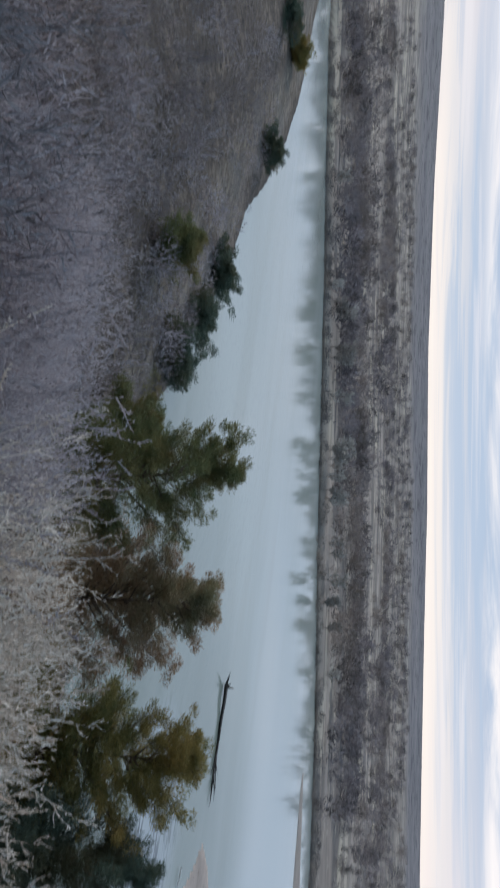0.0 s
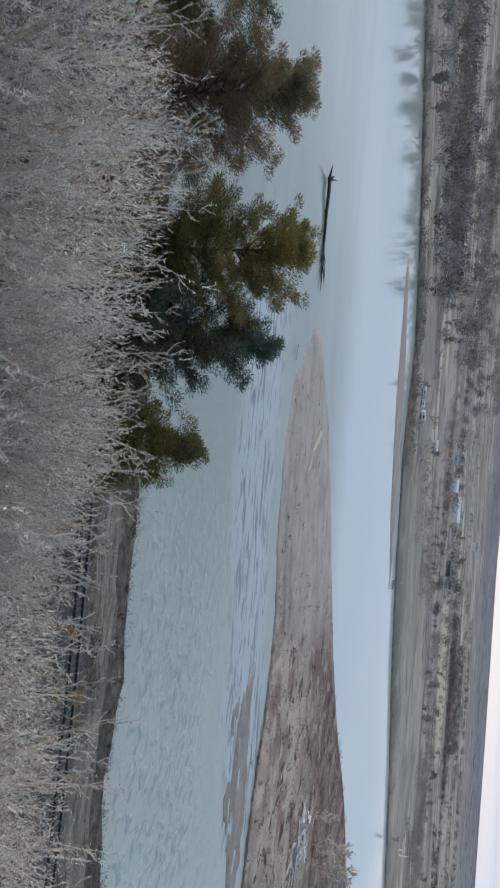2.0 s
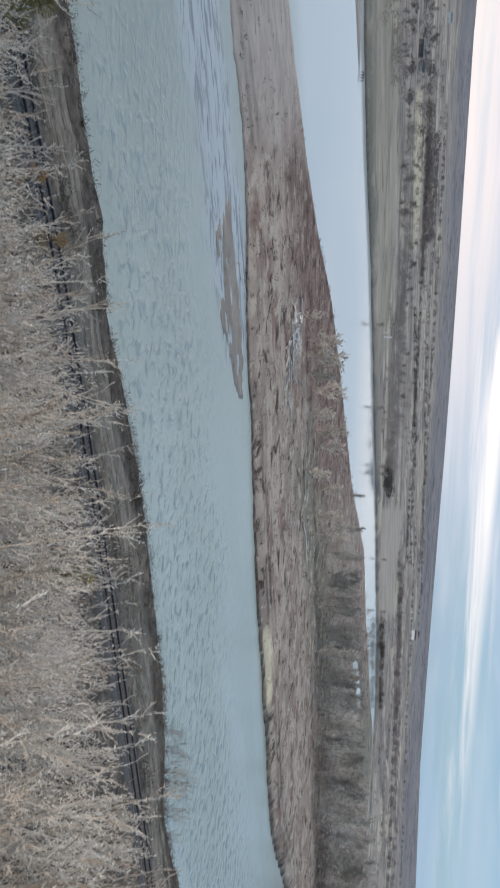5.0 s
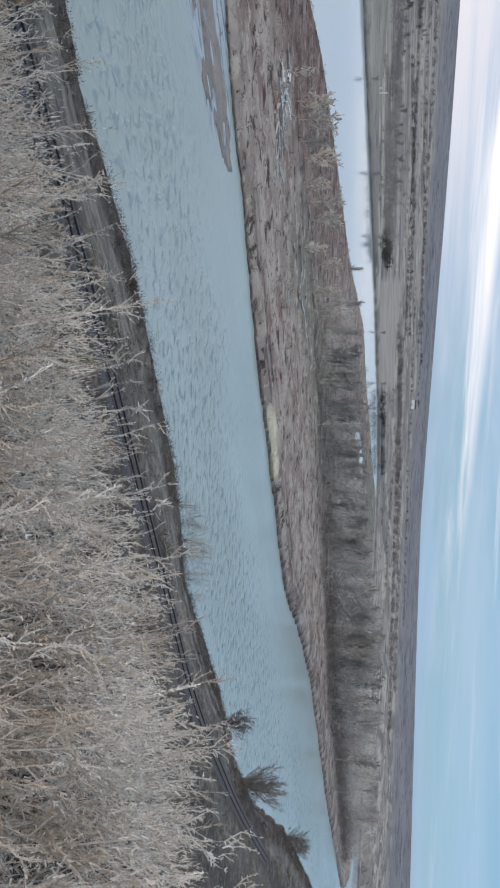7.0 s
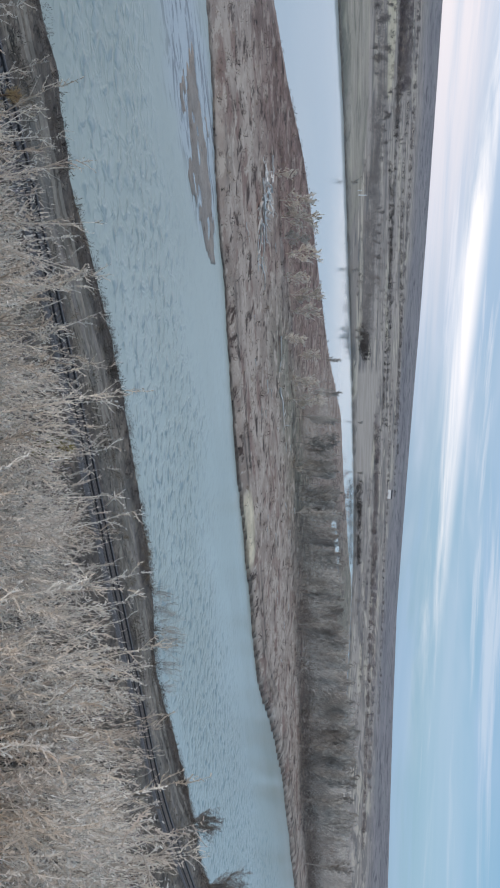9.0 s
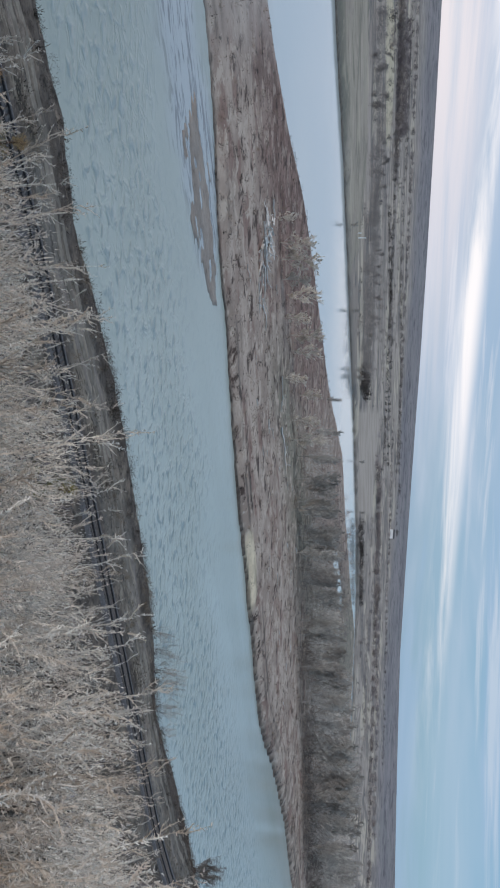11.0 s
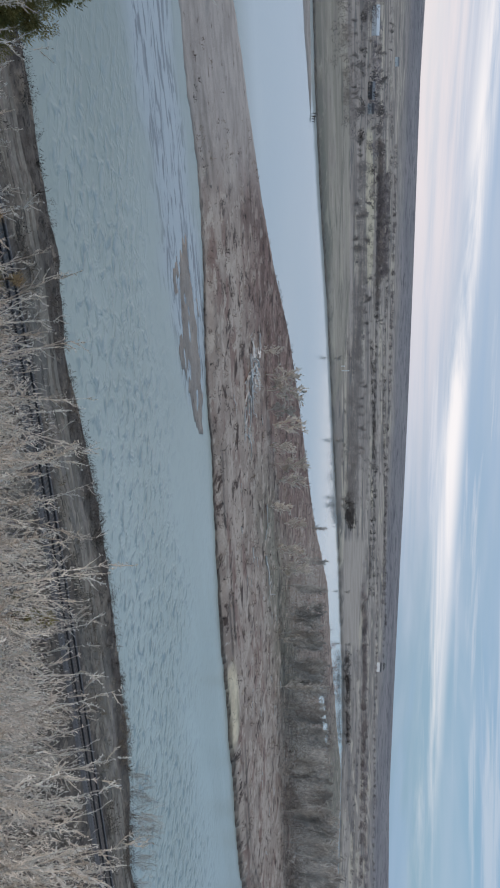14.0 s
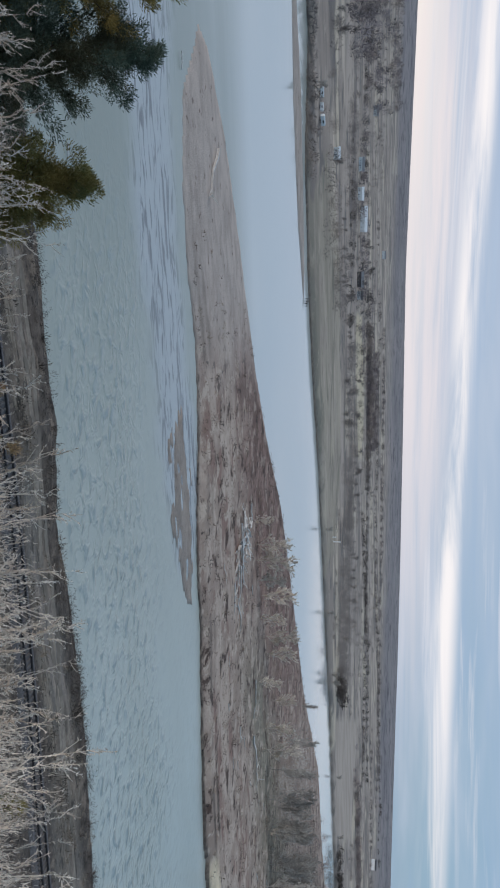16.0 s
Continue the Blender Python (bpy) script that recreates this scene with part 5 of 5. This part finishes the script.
def make_log(name, label, x0, y0, x1, y1, r, mat, limbs=3, seed=1, lift=0.0, z0=None, fork=(20, 60)):
    """A fallen trunk with broken limbs."""
    random.seed(seed)
    a = Strands()
    za = height(x0, y0) if z0 is None else z0
    zb = height(x1, y1) if z0 is None else z0
    p, q = Vector((x0, y0, za + r * 0.7 + lift)), Vector((x1, y1, zb + r * 0.5))
    ln = (q - p).length
    pts = [p.lerp(q, i / 6) + Vector((random.gauss(0, 0.025), random.gauss(0, 0.025), abs(random.gauss(0, 0.02)))) * ln * (1.0 if fork[0] == 20 else 0.25) for i in range(7)]
    a.stem(pts, [r * (1 - 0.11 * i) for i in range(7)])
    root = new(name)
    part("trunk", a.mesh("trunk", mat), root)
    for k in range(limbs):
        b = Strands()
        t = random.uniform(0.25, 0.95) * 5.99
        i = int(t)
        d = off_axis((q - p).normalized(), *fork)
        d.z = abs(d.z) * 0.6
        b.stem(bend(pts[i].lerp(pts[i + 1], t - i), d, ln * random.uniform(0.12, 0.35), 4, -0.02, 0.15), [r * 0.45, r * 0.36, r * 0.26, r * 0.16])
        part("limb", b.mesh("limb", mat), root)
    return tagged(root, label, "log")


make_log("driftwood_log", "long bleached driftwood log on the sandbar", -87.5, 163.4, -73.5, 158.0, 0.50, M_drift, 2, 4, 0.3)
make_log("driftwood_log", "bleached forked log lying on the flats", 54.5, 254.0, 73.0, 265.0, 0.42, M_drift, 3, 6)
for k, (x0, y0, x1, y1, r) in enumerate(((-4, 214, 4, 221, .34), (-2, 212, 6, 209, .36), (-6, 218, 0, 229, .28), (-5, 228, -9, 220, .25), (1, 211, 12, 213, .32), (3, 213, 14, 219, .24),
                                         (-3, 223, 3, 218, .22), (6, 206, 16, 211, .25), (0, 216, 9, 224, .2), (12, 216, 22, 223, .22), (-8, 213, -1, 217, .22), (38, 252, 47, 257, .25), (46, 250, 50, 254, .2), (47, 229, 53, 233, .2), (-14, 226, -8, 232, .2))):
    make_log("driftwood_log", "grey driftwood in a tangled heap on the island", x0, y0, x1, y1, r * 1.35, M_drift, 3, 100 + k, rng.uniform(0, 0.7))
hr = random.Random(17)
for k in range(22):
    x, y, turn, ln = -3.5 + hr.gauss(0, 2.4), 218.5 + hr.gauss(0, 4.5), hr.uniform(0, 6.28), hr.uniform(2.2, 6.5)
    make_log("driftwood_log", "bleached driftwood pole in a tangled heap on the island", x, y, x + ln * math.cos(turn), y + ln * math.sin(turn), hr.uniform(0.16, 0.30), M_drift, 3, 400 + k, hr.uniform(0.1, 1.7))
for k in range(26):
    x = rng.uniform(-10, 180)
    y = 150 + 0.55 * x + rng.uniform(28, 90)
    h = rng.gauss(0.5, 0.25)
    ln = rng.uniform(2.5, 7)
    if inside(np.array([x]), np.array([y]), ISLAND)[0]:
        make_log("driftwood_log", "weathered driftwood stick on the island flats", x, y, x + ln * math.cos(h), y + ln * math.sin(h), rng.uniform(0.1, 0.2), M_drift, 1, 200 + k)
make_log("driftwood_log", "small bleached branch stranded in the shallows", -48.6, 88.0, -46.8, 88.7, 0.11, M_drift, 4, 91, 0.15, 0.02)
make_log("driftwood_log", "bleached branch stranded beside the sandbar", -90.6, 133.2, -87.6, 134.5, 0.14, M_drift, 4, 92, 0.15, 0.02)
snag = make_log("river_snag", "dark stranded tree trunk with root plate in the river", -132.0, 128.8, -113.0, 140.2, 0.5, M_wetlog, 10, 19, 0.35, -0.2, (9, 34))
for k, (rx0, ry0, rz0) in enumerate(((-0.9, -1.5, 0.9), (-1.1, 1.3, 0.8), (-0.5, -0.8, 1.6), (-0.8, 0.7, 1.5), (-1.0, 0.1, 0.2))):
    b = Strands()
    random.seed(300 + k)
    b.stem(bend(Vector((-131.6, 129.0, 0.4)), Vector((rx0, ry0, rz0)), (3.6, 3.8, 1.8, 2.0, 1.4)[k], 3, 0, 0.15), [0.36, 0.28, 0.17])
    part("root", b.mesh("root", M_wetlog), snag)

# ---- beyond the river ----
far_kinds = [make_tree("far_bank_tree", "leafless grey tree on the far bank", 110 + i, 10.0, 0.04, (6.0, 5.0)[i], 18, 6, 6, 0.24, 0.11, M_bark, M_twig) for i in range(2)]
field_kinds = [make_tree("field_tree", "dark grey leafless tree in the far fields", 120 + i, 10.0, 0.22, (4.6, 3.8)[i], 20, 7, 6, 0.16, 0.06, M_bark, M_fieldtree, rise=(10, 70)) for i in range(2)]
far_line = along(FAR[2:17], 1.0)
for k in range(125):
    x, y, h = far_line[int(rng.random() ** 1.0 * len(far_line))]
    left = x < -262
    if not left and rng.random() < 0.94:
        continue
    off = abs(rng.gauss(0, 9)) + 5
    bx, by = x - math.sin(h) * off, y + math.cos(h) * off
    place(rng.choice(far_kinds), bx, by, height(bx, by), rng.uniform(0.55, 1.15) if left else rng.uniform(0.4, 0.75), rng.uniform(0, 360), "trees along the far bank")


far_group = 0
while far_group < 90:
    az0, r0 = rng.uniform(-44, 8), 380 * (1500 / 380) ** rng.random()
    for _ in range(rng.randint(1, 6)):
        x, y = r0 * math.sin(radians(az0)) + rng.gauss(0, 16), r0 * math.cos(radians(az0)) + rng.gauss(0, 12)
        d, s, _u = seg_dist(np.array([x]), np.array([y]), FAR)
        if d[0] * s[0] > 70 and not inside(np.array([x]), np.array([y]), STUBBLE)[0] and not inside(np.array([x]), np.array([y]), FALLOW)[0]:
            place(rng.choice(field_kinds), x, y, height(x, y), rng.uniform(0.35, 1.0), rng.uniform(0, 360), "bare trees in the far fields")
            far_group += 1


def scatter(n, az0, az1, r0, r1, h0, h1, patch, thr, seed):
    g = np.random.default_rng(seed)
    az, r = np.radians(g.uniform(az0, az1, n)), np.sqrt(g.uniform(r0 ** 2, r1 ** 2, n)) ** 0.6 * (r0 * r1) ** 0.2
    x, y = r * np.sin(az), r * np.cos(az)
    d, s, _ = seg_dist(x, y, FAR)
    keep = (d * s > 8) & (fbm(x, y, patch, seed) > thr) & ~inside(x, y, FALLOW) & ~inside(x, y, STUBBLE)
    x, y = x[keep], y[keep]
    hh = g.uniform(h0, h1, len(x))
    return np.stack([x, y, land(x, y)[0] - 0.3, hh * g.uniform(0.8, 1.5, len(x)), hh], 1)


tagged(new("far_woods", slivers("far_woods", np.concatenate([scatter(2400, -100, -33, 380, 1900, 7, 15, 75, 0.47, 91), scatter(1500, -100, -38, 340, 700, 5, 12, 40, 0.40, 97), scatter(2000, -100, -30, 900, 2700, 8, 16, 110, 0.46, 99)]), 74, 0.26, [M_farwood], 7, 0.125)), "grey leafless woods on the valley floor", "woods", kind="stuff")
tagged(new("far_scrub", slivers("far_scrub", np.concatenate([scatter(3000, -36, 56, 420, 2300, 3, 8, 70, 0.57, 93), scatter(800, -46, -17, 350, 900, 3, 8, 40, 0.54, 95)]), 110, 0.14, [M_scrub], 8, 0.15)), "scattered leafless scrub among the far fields", "scrub", kind="stuff")

tagged(new("field_grove", slivers("field_grove", scatter(900, -15, 9, 600, 860, 5, 10, 45, 0.42, 96), 100, 0.15, [M_fieldtree], 9, 0.085)), "belt of thin grey leafless trees behind the far bank", "woods", kind="stuff")


def hedge(name, label, line, step, h, w, seed, mat=M_farwood):
    g = np.random.default_rng(seed)
    p = np.array([(a, b) for a, b, _ in along(line, step)])
    p = p[g.random(len(p)) < 0.82] + 0
    p += g.normal(0, w, p.shape)
    hh = g.uniform(h * 0.5, h * 1.2, len(p))
    tagged(new(name, slivers(name, np.stack([p[:, 0], p[:, 1], land(p[:, 0], p[:, 1])[0] - 0.3, hh * 1.4, hh], 1), 90, 0.20, [mat], seed, 0.22)), label, "hedge", kind="stuff")


hedge("hedge", "brown shrubs along the far water's edge", [(-430, 10), (-394, 66), (-366, 113), (-321, 177), (-292, 217), (-264, 271), (-224, 323), (-168, 338)], 1.6, 4.0, 2.2, 20, M_scrub)
hedge("hedge", "dark leafless hedgerow between fields", [(-60, 1180), (-20, 1275), (160, 1520), (300, 1580), (420, 1640)], 7, 7, 2.5, 21, M_darkbush)
hedge("hedge", "thin dark hedge line on the rising fields", [(-500, 1560), (-27, 1692), (273, 2001), (813, 2337)], 9, 8, 2, 22, M_darkbush)
hedge("hedge", "grey scrub belt beside the pale field", [(300, 1230), (355, 1291), (501, 1434), (690, 1525), (1005, 1675), (1265, 1591)], 4, 9, 14, 23)
hedge("hedge", "dark brush below the field edge", [(100, 690), (122, 742), (128, 768)], 2.2, 8, 5, 24, M_darkbush)
hedge("hedge", "dark shrubs at the channel mouth", [(270, 822), (305, 846), (349, 880), (420, 935)], 2.6, 6, 3, 25, M_darkbush)
hedge("hedge", "dark plantation beyond the pale field", [(-330, 1060), (-298, 1203), (-250, 1276), (-167, 1275), (-110, 1300)], 3.0, 11, 12, 26, M_scrub)
hedge("hedge", "thin dark hedge along the field road", [(-350, 1228), (-282, 1244), (-220, 1299), (-60, 1373), (131, 1432), (382, 1501)], 3.2, 5.5, 2.2, 31, M_darkbush)
hedge("hedge", "row of pale rounded leafless trees below the hills", [(-493, 1731), (-215, 1889), (46, 1966), (384, 2033), (576, 2023)], 6, 9, 5, 32, M_belt)
hedge("hedge", "belt of reddish grey trees behind the pale field", [(369, 1352), (455, 1366), (551, 1393), (657, 1429), (862, 1462), (1066, 1462), (1290, 1462)], 3.6, 9, 11, 33, M_belt)
hedge("hedge", "dark hedge below the lone farm building", [(354, 1760), (557, 1845), (731, 1933), (903, 1969), (1117, 2057), (1380, 2032)], 7, 7, 3, 36, M_belt)
plot = np.array([(-276, 1103), (-397, 1540), (-223, 1640), (-170, 1314)], float)
pg = np.random.default_rng(34)
pu, pv = pg.random(700)[:, None], pg.random(700)[:, None]
pxy = (plot[0] * (1 - pu) + plot[3] * pu) * (1 - pv) + (plot[1] * (1 - pu) + plot[2] * pu) * pv
ph = pg.uniform(5, 9, 700)
tagged(new("plantation", slivers("plantation", np.stack([pxy[:, 0], pxy[:, 1], land(pxy[:, 0], pxy[:, 1])[0] - 0.3, ph * 1.3, ph], 1), 70, 0.2, [M_plantation], 35, 0.10)), "dark mauve block of leafless plantation trees", "woods", kind="stuff")
hr = random.Random(62)
for k in range(16):
    az, r0 = radians(hr.uniform(-42, 30)), 600 * (1900 / 600) ** hr.random()
    hx, hy, turn = r0 * math.sin(az), r0 * math.cos(az), -az + radians(hr.uniform(-16, 16))
    half_len = hr.uniform(30, 130) * (0.6 + r0 / 1400)
    hedge("hedge", "dark leafless field hedge with gaps across the valley", [(hx - half_len * math.cos(turn), hy - half_len * math.sin(turn)), (hx + half_len * math.cos(turn), hy + half_len * math.sin(turn))],
          5 + r0 / 400, hr.uniform(2.5, 6.5), 2.0 + r0 / 500, 300 + k, hr.choice((M_scrub, M_darkbush, M_farwood)))
hedge("hedge", "bare trees round the farmyard", [(-700, 900), (-480, 800), (-390, 770), (-340, 850), (-280, 830), (-200, 900)], 6, 9, 16, 27)


def house(label, x, y, rot, lx, ly, h, wall_mat, roof_mat):
    """A small gabled building with windows and a door."""
    root = new("house")
    part("wall", box_mesh("wall", lx, ly, h, wall_mat, 0.05), root)
    bm = bmesh.new()
    a, b, r = lx / 2 + 0.4, ly / 2 + 0.5, ly * 0.32
    v = [bm.verts.new(c) for c in ((-a, -b, h), (a, -b, h), (a, b, h), (-a, b, h), (-a, 0, h + r), (a, 0, h + r))]
    for q in ((0, 1, 5, 4), (2, 3, 4, 5), (0, 4, 3), (1, 2, 5), (0, 3, 2, 1)):
        bm.faces.new([v[i] for i in q])
    me = bpy.data.meshes.new("roof")
    bm.to_mesh(me)
    bm.free()
    me.materials.append(roof_mat)
    part("roof", me, root)
    for k in range(max(2, int(lx / 8))):
        w = part("window", box_mesh("window", 0.9, 0.08, 0.9, M_roof, 0.0, 1.0), root)
        part("window_frame", box_mesh("window_frame", 1.1, 0.05, 0.12, M_white, 0.0, 0.88), w)
        w.matrix_basis = pose(-lx / 2 + lx * (k + 0.5) / max(2, int(lx / 8)), -ly / 2 - 0.03, 0)
    d = part("door", box_mesh("door", 1.0, 0.08, 2.0, M_roof), root)
    part("handle", box_mesh("handle", 0.06, 0.12, 0.14, M_steel, 0.0, 1.0), d).matrix_basis = pose(0.36, -0.06, 0)
    d.matrix_basis = pose(lx * 0.08, -ly / 2 - 0.05, 0)
    root.matrix_basis = pose(x, y, height(x, y) - 0.1, 0, 0, rot)
    return tagged(root, label, "house", "buildings of the far farms")


for label, x, y, rot, lx, ly, h, wm, rm in (
        ("white farm shed with pale roof", -384, 757, 30, 13, 7, 3.6, M_white, M_roof), ("small white farmhouse", -356, 763, 20, 12, 7, 4.2, M_white, M_white),
        ("long white metal barn", -360, 833, 18, 26, 9, 4.6, M_white, M_white), ("dark wooden barn with grey roof", -284, 808, 15, 15, 8, 4.4, M_darkwall, M_roof),
        ("small dark shed beyond the barn", -272, 822, 15, 9, 7, 4.0, M_white, M_darkwall), ("white house among bare trees", -646, 1113, 30, 14, 9, 5, M_white, M_roof),
        ("white lone farm building below the hills", 682, 1972, -15, 22, 12, 8, M_white, M_darkwall), ("pale shed beside the river trees", -237, 453, 30, 7, 4, 2.8, M_white, M_white),
        ("pale shed in the far fields", -618, 1610, 20, 16, 9, 5, M_white, M_roof)):
    house(label + " across the river" if len(label.split()) < 4 else label, x, y, rot, lx, ly, h, wm, rm)


def trailer(label, x, y, rot, s):
    """A camping trailer with wheels and a window."""
    root = new("camping_trailer")
    part("body", box_mesh("body", 5.6, 2.3, 2.2, M_white, 0.25, 0.5), root)
    for wx, wy in ((-0.6, -1.1), (-0.6, 1.1), (0.6, -1.1), (0.6, 1.1)):
        bm = bmesh.new()
        bmesh.ops.create_cone(bm, cap_ends=True, segments=12, radius1=0.36, radius2=0.36, depth=0.25)
        me = bpy.data.meshes.new("wheel")
        bm.to_mesh(me)
        bm.free()
        me.materials.append(M_steel)
        wheel = part("wheel", me, root)
        wheel.matrix_basis = pose(wx, wy, 0.36, 90)
        part("hub", box_mesh("hub", 0.3, 0.3, 0.28, M_roof, 0.06, -0.14), wheel)
    part("window", box_mesh("window", 1.6, 0.06, 0.7, M_darkwall, 0.0, 1.5), root).matrix_basis = pose(0.4, -1.17, 0)
    root.matrix_basis = pose(x, y, height(x, y), 0, 0, rot) @ Matrix.Diagonal((s, s, s, 1))
    return tagged(root, label, "trailer", "trailers on the far bank")


for x, y, rot, s in ((-216, 354, 35, 0.8), (-206, 361, 60, 0.95), (-211, 358, 10, 0.7)):
    trailer("small white camping trailer parked among bare trees", x, y, rot, s)

pier = tagged(new("small_pier"), "short dark wooden pier reaching into the river", "pier")
px, py = -117.5, 361.0
for k in range(6):
    part("deck_plank", box_mesh("deck_plank", 0.9, 1.6, 0.12, M_wetlog), pier).matrix_basis = pose(k * 0.95, 0, 0.9)
for k in range(3):
    for w in (-0.7, 0.7):
        part("post", box_mesh("post", 0.2, 0.2, 2.4, M_wetlog), pier).matrix_basis = pose(0.3 + k * 2.1, w, -1.2)
pier.matrix_basis = pose(px, py, 0, 0, 0, -42)
for x, y, h in ((-11.5, 583, 5.4), (-14.5, 578, 2.4)):
    pole = tagged(new("white_post"), "white painted post on the far bank", "post")
    part("shaft", box_mesh("shaft", 0.8, 0.8, h, M_white, 0.05), pole)
    part("cap", box_mesh("cap", 1.0, 1.0, 0.15, M_white, 0.03, h), pole)
    pole.matrix_basis = pose(x, y, height(x, y) - 0.1)
